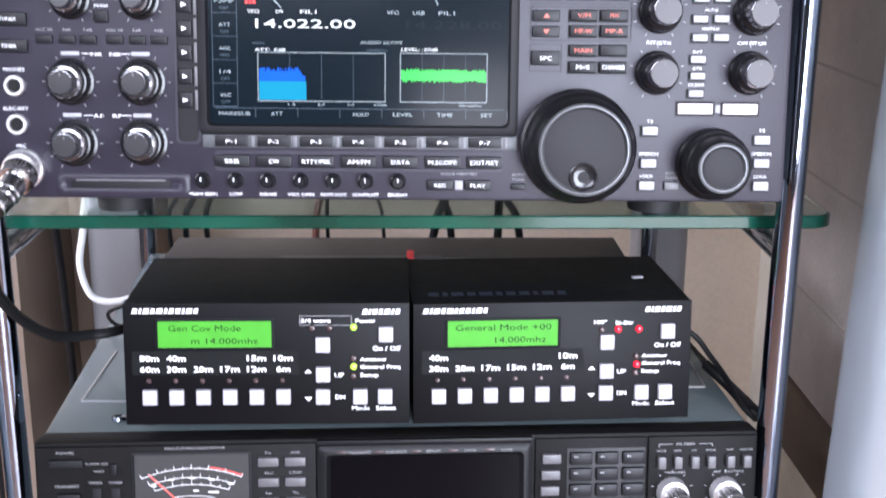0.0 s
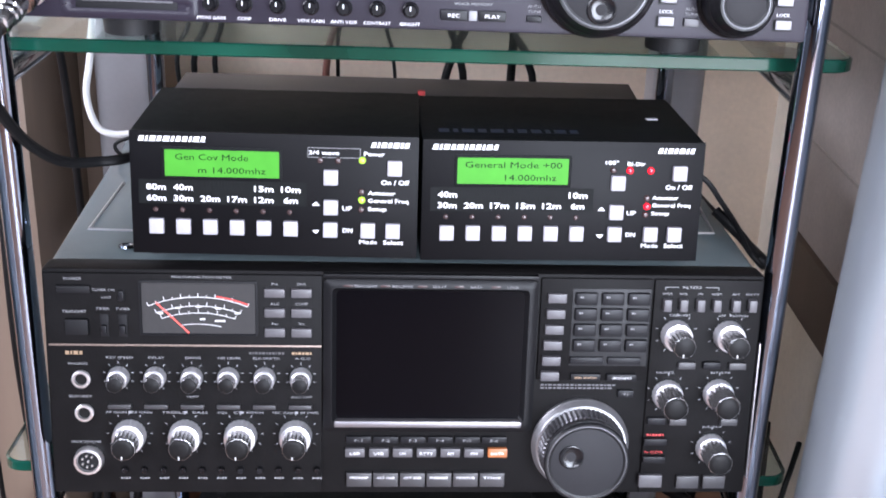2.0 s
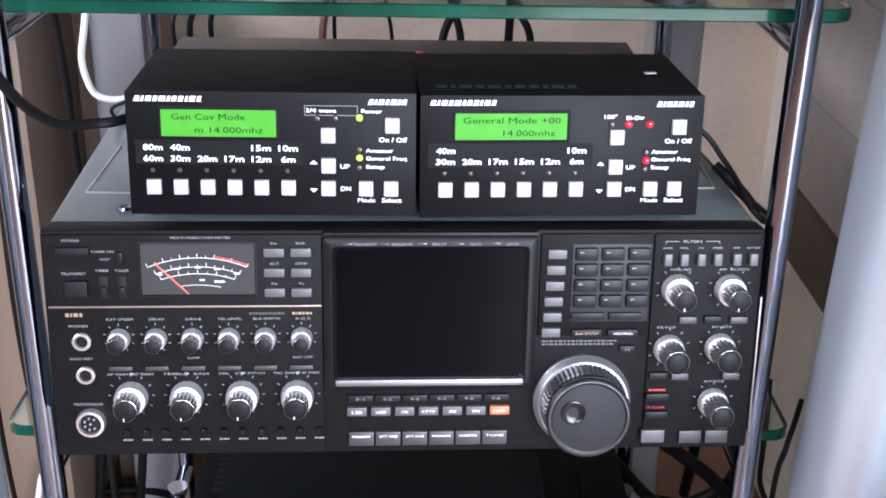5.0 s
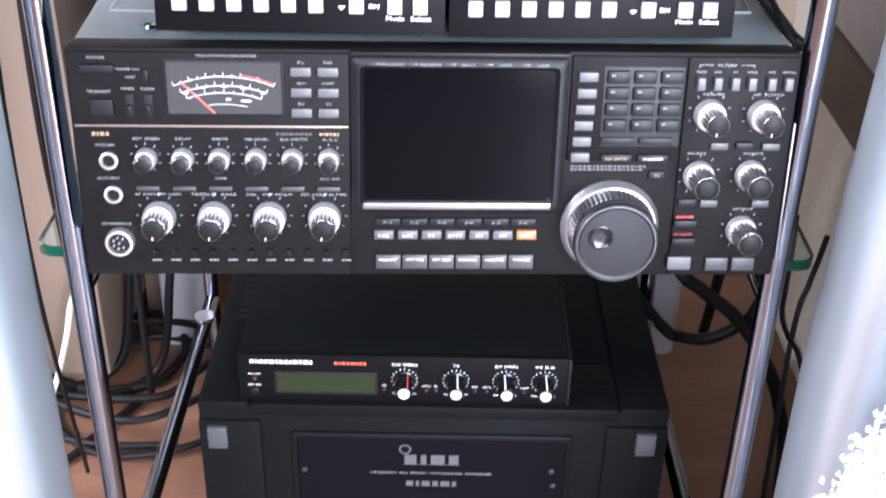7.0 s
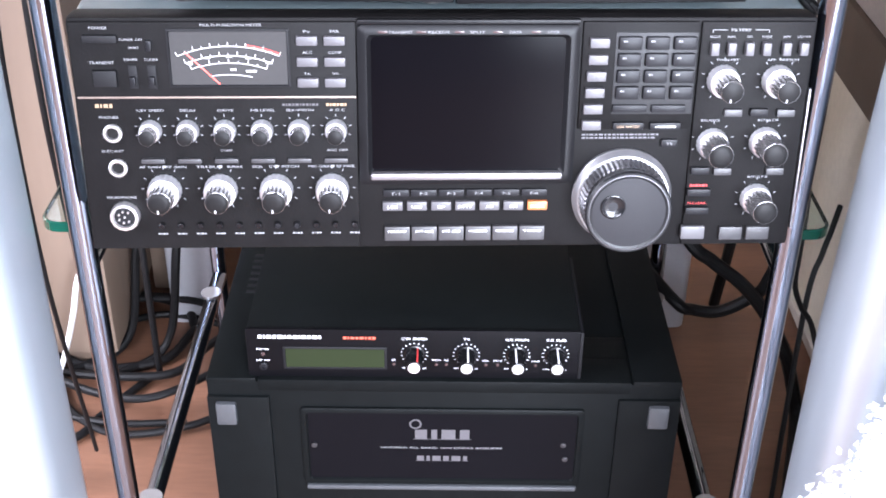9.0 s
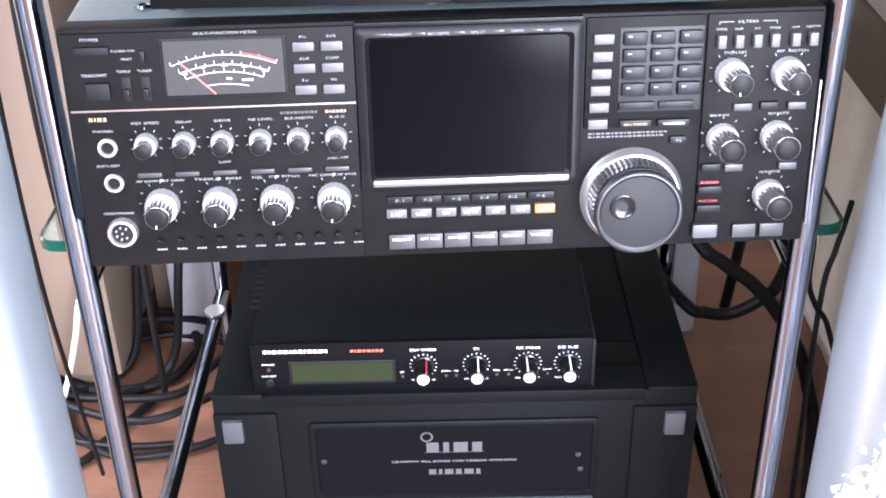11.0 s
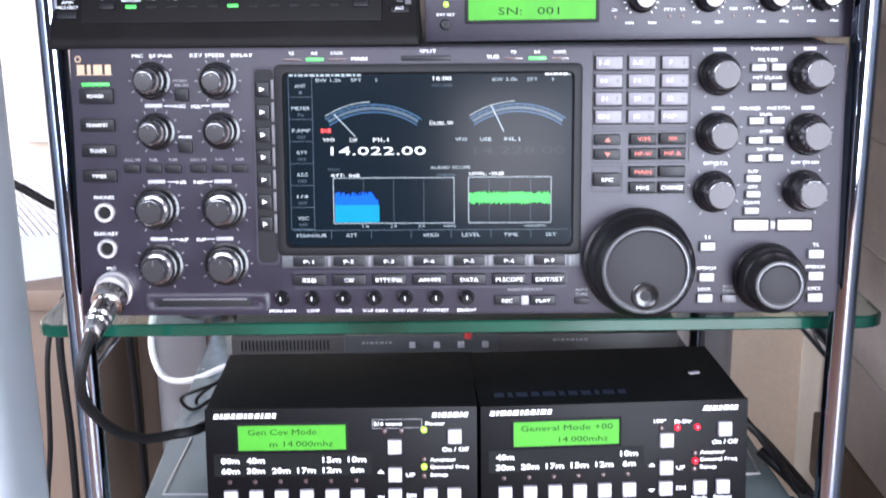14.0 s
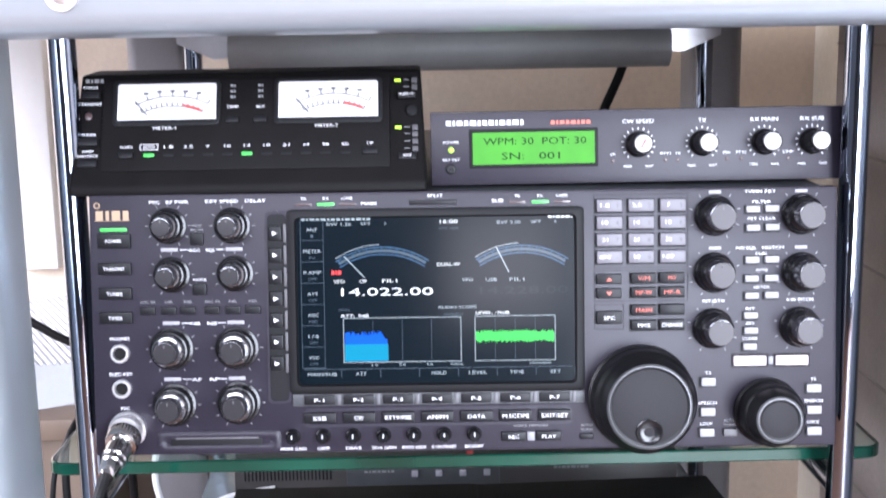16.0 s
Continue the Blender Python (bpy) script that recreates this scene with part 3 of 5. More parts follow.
def tuning_dial(parent, x, z, r, rf, d, material, dimple, ribs=0, ring=None):
    ring = ring or DULL_STEEL
    lathe("tuning_dial", parent, x, z, [(r + 1.5, 0.6), (r + 1.5, -2), (r, -3), (r, -d * 0.55), (r - 0.5, -d * 0.60), (r - 1.6, -d * 0.64), (rf + (r - rf) * 0.62, -d * 0.74), (rf + 1.6, -d * 0.95), (rf + 0.6, -d), (rf - 1.4, -d - 0.1), (rf - 2.6, -d + 0.5), (rf - 3.0, -d + 0.6)],
          material, seg=4 * ribs or 96, grips=ribs, depth=0.8, rows=(2, 3, 4) if ribs else ())
    lathe("dial_face", parent, x, z, [(rf - 0.6, -d + 0.9), (rf - 1.6, -d + 0.4), (0, -d + 0.4)], DIAL_FACE, "dark grey dial face", seg=64)
    lathe("dial_ring", parent, x, z, [(rf + 0.2, -d + 0.3), (rf - 0.3, -d - 0.35), (rf - 0.9, -d - 0.4), (rf - 1.1, -d + 0.2)], ring, seg=72, label="thin ring round the dial face")
    if dimple:
        dx, dz, dr = dimple
        lathe("finger_dimple", parent, x + dx, z + dz, [(dr, -d + 0.3), (dr * 0.98, -d - 0.3), (dr * 0.9, -d - 0.5), (dr * 0.84, -d - 0.2), (dr * 0.62, -d + 0.25), (dr * 0.3, -d + 0.45), (0, -d + 0.48)], PIANO, seg=40)


def meter_arc(cx, cz, radii, a0, a1, w):
    return [p for r in radii for p in line(arc(cx, cz, r, a0, a1), w)]


def upper_transceiver():
    t = thing("transceiver", DESK @ pose(0, 0, 0, 0, 0.35, 0), "charcoal radio transceiver with lit colour screen and many knobs", "radio", "transceivers")
    transceiver_case(t, -208, 210, 12, 156, 10, 420, CASE)
    box("front_panel", t, -211, 212.5, 0, 14, 9, 158, PANEL, 2.5)
    for x in (-158, 158):
        case_foot(t, x, 76, 24, -4.2)
        case_foot(t, x, 380, 60, 33.5)
    # left column
    for z, s, w in ((131.9, "POWER", 9), (116.2, "TRANSMIT", 12), (102.2, "TUNER", 9), (88.4, "TIMER", 8)):
        button("key", t, -196.6, z, 18.5, 8.0 if s == "POWER" else 6.6, 2.6, DARK_BTN)
        text(t, s, -196.6, z, 2.0, w=w, y=-2.9)
    button("power_light", t, -197, 138.2, 15, 1.8, 0.8, LED_GREEN, "lit green bar")
    blocks("maker_mark", t, -197.5, 146.0, 20, 5.6, 4, GOLD_INK, label="gold maker's mark")
    flat("maker_dot", t, line(arc(-206, 151.8, 1.5, 0, 360), 0.7), GOLD_INK)
    jack(t, -195.2, 68), jack(t, -194.7, 47.9)
    text(t, "PHONES", -195.2, 76.4, 1.9, w=11), text(t, "ELEC-KEY", -195, 56.2, 1.9, w=13), text(t, "MIC", -193, 36.6, 1.9, w=5)
    lathe("mic_socket", t, -191.9, 24.5, [(10.5, 0.5), (10.5, -3), (9.5, -4), (9.5, -9), (8.6, -10), (0, -10)], NICKEL, "nickel microphone socket", seg=48, grips=24, depth=0.4, rows=(2, 3))
    for i, (x, z, r) in enumerate(((-166.3, 140, 9.0), (-130.3, 139.8, 9.0), (-164.9, 112.5, 9.0), (-129.2, 112.7, 9.0), (-166, 70.3, 11.0), (-129.1, 70.4, 11.0), (-165.1, 38.2, 11.0), (-128.7, 38.9, 11.0))):
        twin_knob(t, x, z, r)
        ticks(t, x, z, r + 2.2)
    for z, s in ((126.2, "AGC   SQL"), (84.6, "NR   NB"), (52.6, "AF   RF")):
        text(t, s, -147.5, z, 1.9, w=15)
        for x in (-166, -129.5):
            button("legend_lozenge", t, x, z + 0.3, 9.5, 2.0, 0.15, SOFT_BTN, bev=0.1)
        flat("legend_line", t, [rect(-157.5, z + 0.2, 5, 0.35), rect(-137.5, z + 0.2, 5, 0.35)], WHITE_INK)
    text(t, "MIC   RF PWR", -165.5, 153.4, 1.9, w=22), text(t, "KEY SPEED   DELAY", -128, 153.6, 1.9, w=34)
    for x, s in ((-178.8, "AGC VR"), (-167, "NR"), (-156.2, "NB"), (-142.5, "AGC VR"), (-130.8, "NR"), (-119.6, "NB")):
        button("small_key", t, x, 92.1, 8.6, 4.4, 2.0, DARK_BTN)
        text(t, s, x, 97.0, 1.6, DIM_INK, w=min(9, 1.7 * len(s) + 1))
    button("square_key", t, -150.2, 132.5, 7.6, 6.8, 2.2, DARK_BTN), button("square_key", t, -149.2, 104.1, 7.6, 6.4, 2.2, DARK_BTN)
    text(t, "VOX/", -150.2, 140.0, 1.5, DIM_INK, w=6), text(t, "BK-IN", -150.2, 137.6, 1.5, DIM_INK, w=7), text(t, "MONI", -149.2, 109.4, 1.6, w=7)
    ring_frame("card_slot", t, -176, -105, 10.5, 23, 5, 1.2, PANEL)
    box("slot_door", t, -168, -115.6, -0.6, 1, 13, 20.5, RECESS, 0.4)
    box("slot_lip", t, -165, -118, -1.1, 0.5, 18.4, 19.5, MID_BTN, 0.3)
    # screen
    ring_frame("arrow_strip", t, -112, -98.5, 38, 147.5, 1.6, 1.2, PANEL)
    flat("strip_face", t, [rect(-105.5, 92.7, 11, 106)], RECESS, -0.2)
    for i in range(7):
        z = 135.1 - i * 12.3
        button("arrow_key", t, -106.2, z, 7.4, 8.0, 2.4, DARK_BTN)
        flat("arrow_mark", t, [[(-107.6, z + 1.3), (-107.6, z - 1.3), (-104.8, z)]], WHITE_INK, -2.6)
        box("key_edge", t, -101.6, -100.0, -1.6, 0.5, z - 5.2, z + 5.2, GREY_BTN, 0.3)
    ring_frame("screen_bezel", t, -99.5, 68, 43.6, 148.4, 5.5, 3.2, RECESS, inner=-0.6, bev=1.2)
    flat("screen", t, [rect(-15.2, 96.6, 159, 96)], SCREEN, -0.8, "glossy dark colour display")
    display(t)
    box("key_bar", t, -98, 68, -1.4, 1, 36.4, 43.4, CASE, 0.6)
    for i in range(7):
        x = -82.8 + i * 22.27
        button("soft_key", t, x, 40.1, 17.5, 5.6, 2.8, DARK_BTN)
        text(t, "P-%d" % (i + 1), x, 40.1, 2.1, w=5.5, y=-3.1)
        box("key_divider", t, x + 10.2, x + 12.0, -2.2, 0.5, 37.2, 43.0, MID_BTN, 0.3)
    ring_frame("mode_tray", t, -92, 61, 24.5, 34.8, 1.2, 1.0, PANEL)
    for i, s in enumerate(("SSB", "CW", "RTTY/PSK", "AM/FM", "DATA", "M.SCOPE", "EXIT/SET")):
        x = -82.7 + i * 22.25
        button("mode_key", t, x, 29.6, 18.5, 6.0, 2.6, DARK_BTN)
        text(t, s, x, 29.6, 2.3, w=min(15, 2.2 * len(s) + 1), y=-2.9)
    for i, s in enumerate(("MONI GAIN", "COMP", "DRIVE", "VOX GAIN", "ANTI VOX", "CONTRAST", "BRIGHT")):
        x = -98.3 + i * 17.2
        lathe("trim_knob", t, x, 19.2, [(4.3, 0.5), (4.3, -1), (3.6, -1.4), (3.3, -8), (2.7, -8.8), (0, -8.8)], KNOB, seg=28, grips=14, depth=0.25, rows=(2, 3))
        button("pointer", t, x, 20.3, 0.5, 2.2, 0.2, WHITE_INK, y=-8.8, bev=0.1)
        text(t, s, x, 11.9, 1.8, w=min(14.5, 1.75 * len(s)))
    text(t, "VOICE MEMORY", 37.4, 23.4, 1.5, DIM_INK, w=20)
    for x, s in ((27.4, "REC"), (47.5, "PLAY")):
        button("memory_key", t, x, 17.4, 14, 5.4, 2.2, DARK_BTN)
        text(t, s, x, 17.4, 2.0, w=2.0 * len(s), y=-2.5)
    button("memory_spacer", t, 37.3, 17.3, 4.4, 5.2, 1.2, GREY_LEG)
    button("auto_key", t, 69.1, 16.8, 8, 3.4, 1.4, DARK_BTN)
    text(t, "AUTO", 69.1, 23.2, 1.5, DIM_INK, w=7), text(t, "TUNE", 69.1, 20.6, 1.5, DIM_INK, w=7)
    # lights over the screen
    for x, s, m in ((-89.9, "TX", LED_OFF), (-77.3, "RX", LED_GREEN), (-65.2, "LOCK", LED_OFF), (30.6, "TX", LED_OFF), (43.6, "RX", LED_GREEN), (56, "LOCK", LED_OFF)):
        button("indicator", t, x, 151.0, 9.6, 1.7, 0.6, m)
        text(t, s, x, 154.4, 1.7, w=1.6 * len(s))
    text(t, "MAIN", -53.2, 151.3, 1.9, w=8.5), text(t, "SUB", 19.5, 152, 1.9, w=6.5)
    button("split_light", t, -17, 151.4, 27, 2.8, 0.8, DARK_BTN)
    text(t, "SPLIT", -15.8, 155.2, 1.9, w=9)
    # number pad
    caps = (("1.8", "1"), ("3.5", "2"), ("7", "3"), ("10", "4"), ("14", "5"), ("18", "6"), ("21", "7"), ("24", "8"), ("28", "9"), ("GENE", "-"), ("50", "0"), ("F-INP", ""))
    flat("pad_outline", t, outline(74, 127, 113, 154.5, 0.3), RECESS)
    for i, (a, b) in enumerate(caps):
        x, z = 82.4 + (i % 3) * 17.9, 148.3 - (i // 3) * 9.7
        button("number_key", t, x, z, 14.4, 7.0, 2.8, NUM_BTN)
        flat("key_well", t, [rect(x - 0.3, z - 0.3, 15.8, 8.4)], RECESS, -0.2)
        text(t, a, x - 2.6, z + 0.2, 2.2, w=min(6.5, 1.7 * len(a)), y=-3.1)
        if b:
            text(t, b, x + 4.4, z, 2.6, METER_INK, y=-3.1)
    for z, s in ((106.7, 1), (98.6, -1)):
        button("step_key", t, 82.1, z, 14.2, 5.8, 2.6, DARK_BTN)
        flat("step_mark", t, [[(80.4, z - s * 1.0), (83.8, z - s * 1.0), (82.1, z + s * 1.2)]], ORANGE_INK, -2.8)
    for x, z, s, ink, m in ((101.7, 107.1, "V/M", RED_INK, DARK_BTN), (117.8, 107.2, "MW", RED_INK, DARK_BTN), (101.7, 99, "MP-W", RED_INK, DARK_BTN), (117.8, 99.1, "MP-R", RED_INK, DARK_BTN),
                            (101.7, 89, "MAIN", RED_INK, DARK_BTN), (117.8, 89.2, "", RED_INK, DARK_BTN), (101.7, 80.3, "M=S", WHITE_INK, DARK_BTN), (117.8, 80.4, "CHANGE", WHITE_INK, DARK_BTN)):
        button("memory_key", t, x, z, 14.2, 5.6, 2.6, m)
        flat("key_well", t, [rect(x - 0.3, z - 0.3, 15.4, 6.8)], RECESS, -0.2)
        if s:
            text(t, s, x, z, 2.4, ORANGE_INK if ink is RED_INK else ink, w=min(12, 2.3 * len(s)), y=-2.9)
    flat("pad_outline", t, outline(74, 127, 94, 111.4, 0.3) + outline(74, 90.5, 78, 92, 0.3), RECESS)
    button("key", t, 82.1, 84.8, 14.6, 7.4, 2.8, DARK_BTN), text(t, "SPC", 82.1, 84.8, 2.2, w=6.5, y=-3.1)
    # right knobs
    for x, z in ((142.4, 141.9), (191.7, 142.2), (142, 109.6), (191.8, 109), (141.3, 77.7), (190.7, 78)):
        lathe("ring_knob", t, x, z, [(11.6, 0.5), (11.6, -1.4), (10.9, -1.8), (10.6, -8.0), (9.6, -9.8), (8.0, -10.6)], KNOB, seg=48, grips=30, depth=0.3, rows=(2, 3))
        lathe("inner_knob", t, x, z, [(8.2, -9.4), (7.6, -19.6), (7.1, -20.4), (6.2, -20.6)], SMOKED, seg=40, grips=22, depth=0.25, rows=(0, 1))
        lathe("knob_cap", t, x, z, [(7.0, -20.2), (6.8, -20.9), (0, -21.2)], CAP_LIGHT, "flat grey knob cap", seg=32)
        button("pointer", t, x, z + 4.6, 0.5, 1.6, 0.25, MID_BTN, y=-21.2, bev=0.1)
        ticks(t, x, z, 13.2, 9)
    for z, s in ((155.3, "TWIN PBT"), (123.4, "NR/SQL   NOTCH")):
        text(t, s, 168, z, 1.8, w=18 if len(s) < 10 else 27)
        for x in (142.5, 191.5):
            button("legend_lozenge", t, x, z, 7, 1.8, 0.15, SOFT_BTN, bev=0.1)
    text(t, "RIT/\u0394TX", 142, 93.4, 1.8, w=13), text(t, "CW PITCH", 191, 93.6, 1.8, w=15)
    for x, z in ((163.8, 145.3), (174.7, 145.5), (163.9, 134.8), (174.8, 135), (163.5, 116.5), (174.7, 116.7), (163.2, 105.9), (174.5, 106.1), (163.3, 96.2), (174.5, 96.4), (162.8, 84.9), (162.9, 76.2), (162.3, 67.1)):
        button("small_key", t, x, z, 8.0, 3.8, 2.2, SOFT_BTN)
        flat("key_well", t, [rect(x - 0.3, z - 0.3, 9.6, 5.4)], RECESS, -0.2)
    for z, s, x in ((149.4, "FILTER", 169), (139.9, "PBT CLEAR", 169), (120, "DUAL", 169), (110.7, "AUTO", 169), (100.9, "NOTCH", 169), (88.7, "RIT", 162.8), (80.2, "\u0394TX", 162.8), (71.6, "CLEAR", 162.6)):
        text(t, s, x, z, 1.6, w=1.75 * len(s))
    for x in (162.4, 186.3):
        flat("key_well", t, [rect(x, 59, 21.0, 8.0)], RECESS, -0.2)
        button("tx_light", t, x, 59, 18.6, 5.6, 2.0, PINK_BTN, "pale pink indicator key")
    button("light_spacer", t, 174.4, 59, 3, 4.6, 1.2, GREY_LEG)
    tuning_dial(t, 100.2, 38.6, 29.0, 23.0, 29, DIAL, (-0.4, -13.9, 7.6))
    tuning_dial(t, 172.6, 29.6, 17.8, 12.4, 26, DIAL, None)
    for x, z, s in ((138.6, 47.2, "TS"), (198.9, 42.7, "TS"), (138.4, 29.9, "SPEECH"), (199.1, 30.3, "SPEECH"), (137.8, 18, "LOCK"), (199.2, 18.1, "LOCK")):
        button("small_key", t, x, z, 8.4, 4.8, 2.4, SOFT_BTN)
        flat("key_well", t, [rect(x - 0.3, z - 0.3, 10.0, 6.2)], RECESS, -0.2)
        text(t, s, x, z + 5.0, 1.8, w=1.75 * len(s))
    button("small_key", t, 151.2, 17.8, 8.0, 4.4, 2.2, GREY_BTN)
    text(t, "AUTO", 151.2, 24.6, 1.5, DIM_INK, w=7), text(t, "TUNE", 151.2, 22.2, 1.5, DIM_INK, w=7)
    return t


def display(t):
    """What the colour screen shows."""
    y = -1.0
    blocks("screen_title", t, -72, 142.6, 40, 1.5, 14, PX_GREY, y)
    blocks("screen_title", t, 55, 143.0, 15, 2.0, 6, PX_WHITE, y)
    T = lambda s, x, z, h, m=PX_GREY, w=0: text(t, s, x, z + 2.6, h, m, w, y - 0.1, name="readout")
    for i, (s, q) in enumerate((("ANT", "1"), ("METER", "Po"), ("P.AMP", "OFF"), ("ATT", "OFF"), ("AGC", "MID"), ("1/4", "OFF"), ("VSC", "OFF"))):
        z = 134.2 - i * 12.1
        T(s, -85.5, z, 1.9, PX_GREY, min(10, 2.0 * len(s)))
        T(q, -85.5, z - 3.6, 1.6, PX_DIM, 1.6 * len(q))
    flat("menu_frame", t, outline(-92, -79.2, 58, 142, 0.25) + [rect(-85.6, 130.8 - i * 12.1, 12.6, 0.25) for i in range(7)], PX_DIM, y)
    for x, s in ((-79, ""), (17, "")):
        T("BW 1.2k" if x < 0 else "BW 3.0k", x + 9, 137.2, 1.8, PX_GREY, 14), T("SFT", x + 24, 137.2, 1.8, PX_GREY, 6), T("0", x + 35, 137.2, 1.8, PX_GREY)
    T("16:00", -8.2, 138.0, 2.2, PX_WHITE, 10)
    T("UTC 14:00", -8.2, 134.2, 1.4, PX_DIM, 11)
    for cx in (-45, 34):
        flat("meter_scale", t, meter_arc(cx - 1, 79.5, (47.0, 43.0), -34, 34, 0.7) + [p for i in range(13) for p in line(arc(cx - 1, 79.5, 47, -32 + i * 5.3, -32 + i * 5.3, 1)[:1] + arc(cx - 1, 79.5, 44 + (i % 2) * 1.4, -32 + i * 5.3, -32 + i * 5.3, 1)[:1], 0.5)], PX_ARC, y)
        flat("meter_band", t, band(cx - 1, 79.5, 45.0, -33, 33, 1.6), PX_DIM, y + 0.05)
        flat("meter_scale", t, meter_arc(cx - 1, 79.5, (48.5,), -33, -2, 0.35), PX_GREY, y)
    for ends in ([(-67.4, 121.4), (-56.0, 109.2)], [(18.2, 126.2), (25.4, 111.6)]):
        flat("meter_needle", t, line(ends, 0.5), PX_GREY, y - 0.15)
    T("DUAL-W", -8.6, 113.8, 2.0, PX_WHITE, 13)
    blocks("tuner_mark", t, -72, 112.4, 6, 2.2, 3, PX_RED, y)
    for x, s in ((-70.5, "VFO"), (-57, "CW"), (-42, "FIL1"), (2, "VFO"), (15.5, "USB"), (30, "FIL1")):
        T(s, x, 104.8, 2.0, PX_WHITE if x < 0 else PX_GREY, 2.1 * len(s))
    T("14.022.00", -43.5, 98.8, 4.6, PX_WHITE, 52)
    T("14.228.00", 34, 98.8, 4.4, PX_FAINT, 50)
    T("MAIN", -68, 88.6, 1.5, PX_DIM, 6), T("AUDIO SCOPE", -4, 89.4, 1.6, PX_GREY, 22)
    T("ATT:  0dB", -62, 85.2, 1.7, PX_WHITE, 16), T("LEVEL: -30dB", 16, 86, 1.7, PX_WHITE, 19), T("10dB/Div", -6, 85.4, 1.4, PX_DIM, 11)
    flat("scope_frame", t, outline(-68.5, -2, 61.2, 86.4, 0.35) + outline(6, 51.5, 61.2, 86.6, 0.35), PX_GREY, y)
    for u, step in ((-68.5, 16.6), (6, 11.4)):
        flat("scope_grid", t, [rect(u + i * step, 73.8, 0.2, 24) for i in range(1, 4)], PX_DIM, y + 0.05)
    rng = random.Random(5)
    flat("spectrum_upper", t, [[(-67.8 + i * 0.5, 71.4), (-67.3 + i * 0.5, 71.4), (-67.3 + i * 0.5, h), (-67.8 + i * 0.5, h)] for i in range(48) for h in (76.4 + rng.random() * 2.4 - max(0, i - 42) * 0.7,)], PX_BLUE, y - 0.05)
    flat("spectrum_lower", t, [rect(-55.6, 66.6, 24.6, 9.6)], PX_CYAN, y - 0.08)
    flat("waveform", t, [[(6.4 + i * 0.45, 74.8 - a), (6.85 + i * 0.45, 74.8 - a), (6.85 + i * 0.45, 75.2 + b), (6.4 + i * 0.45, 75.2 + b)] for i in range(99) for a, b in ((1.8 + rng.random() * 1.6, 1.8 + rng.random() * 1.6),)], PX_GREEN, y - 0.05)
    for i, s in enumerate(("1.0", "2.0", "3.0", "4.0kHz")):
        T(s, -51 + i * 15.5, 57.0, 1.3, PX_GREY, 1.2 * len(s))
    T("10ms/Div", 43, 57.0, 1.3, PX_GREY, 12)
    for i, s in enumerate(("MAIN/SUB", "ATT", "", "HOLD", "LEVEL", "TIME", "SET")):
        if s:
            T(s, -81 + i * 22.1, 52.0, 2.0, PX_GREY, 2.05 * len(s))
    flat("menu_frame", t, [rect(-15, 57.4, 152, 0.3)] + [rect(-70 + i * 22.1, 54.8, 0.3, 4.4) for i in range(7)], PX_DIM, y)


upper_transceiver()


def collar_knob(parent, x, z, r, d, skirt, cap=0.78, mark=True):
    """An older knob: bright ribbed collar and a fluted plated cap with a dark face."""
    c = r * cap
    lathe("knob_collar", parent, x, z, [(r + 0.3, 0.5), (r + 0.3, -1.2), (r, -1.8), (r - 0.4, -skirt), (r - 1.0, -skirt - 0.8), (c * 0.9, -skirt - 1.4)], COLLAR, "bright ribbed collar", seg=60, grips=20, depth=0.35, rows=(2, 3))
    knob = lathe("knob_cap", parent, x, z, [(c, -skirt - 0.4), (c * 0.95, -d + 1.2), (c * 0.90, -d + 0.2), (c * 0.84, -d)], FLUTED, "dark plated fluted cap", seg=64, grips=16, depth=0.9, rows=(0, 1))
    lathe("cap_face", knob, 0, 0, [(c * 0.90, -d + 0.3), (c * 0.84, -d - 0.2), (c * 0.5, -d - 0.8), (0, -d - 1.0)], CAP_FACE, seg=32)
    if mark:
        button("pointer", knob, -c * 0.12, -c * 0.66, 0.7, c * 0.30, 0.5, METER_PALE, y=-d - 0.2, bev=0.1)


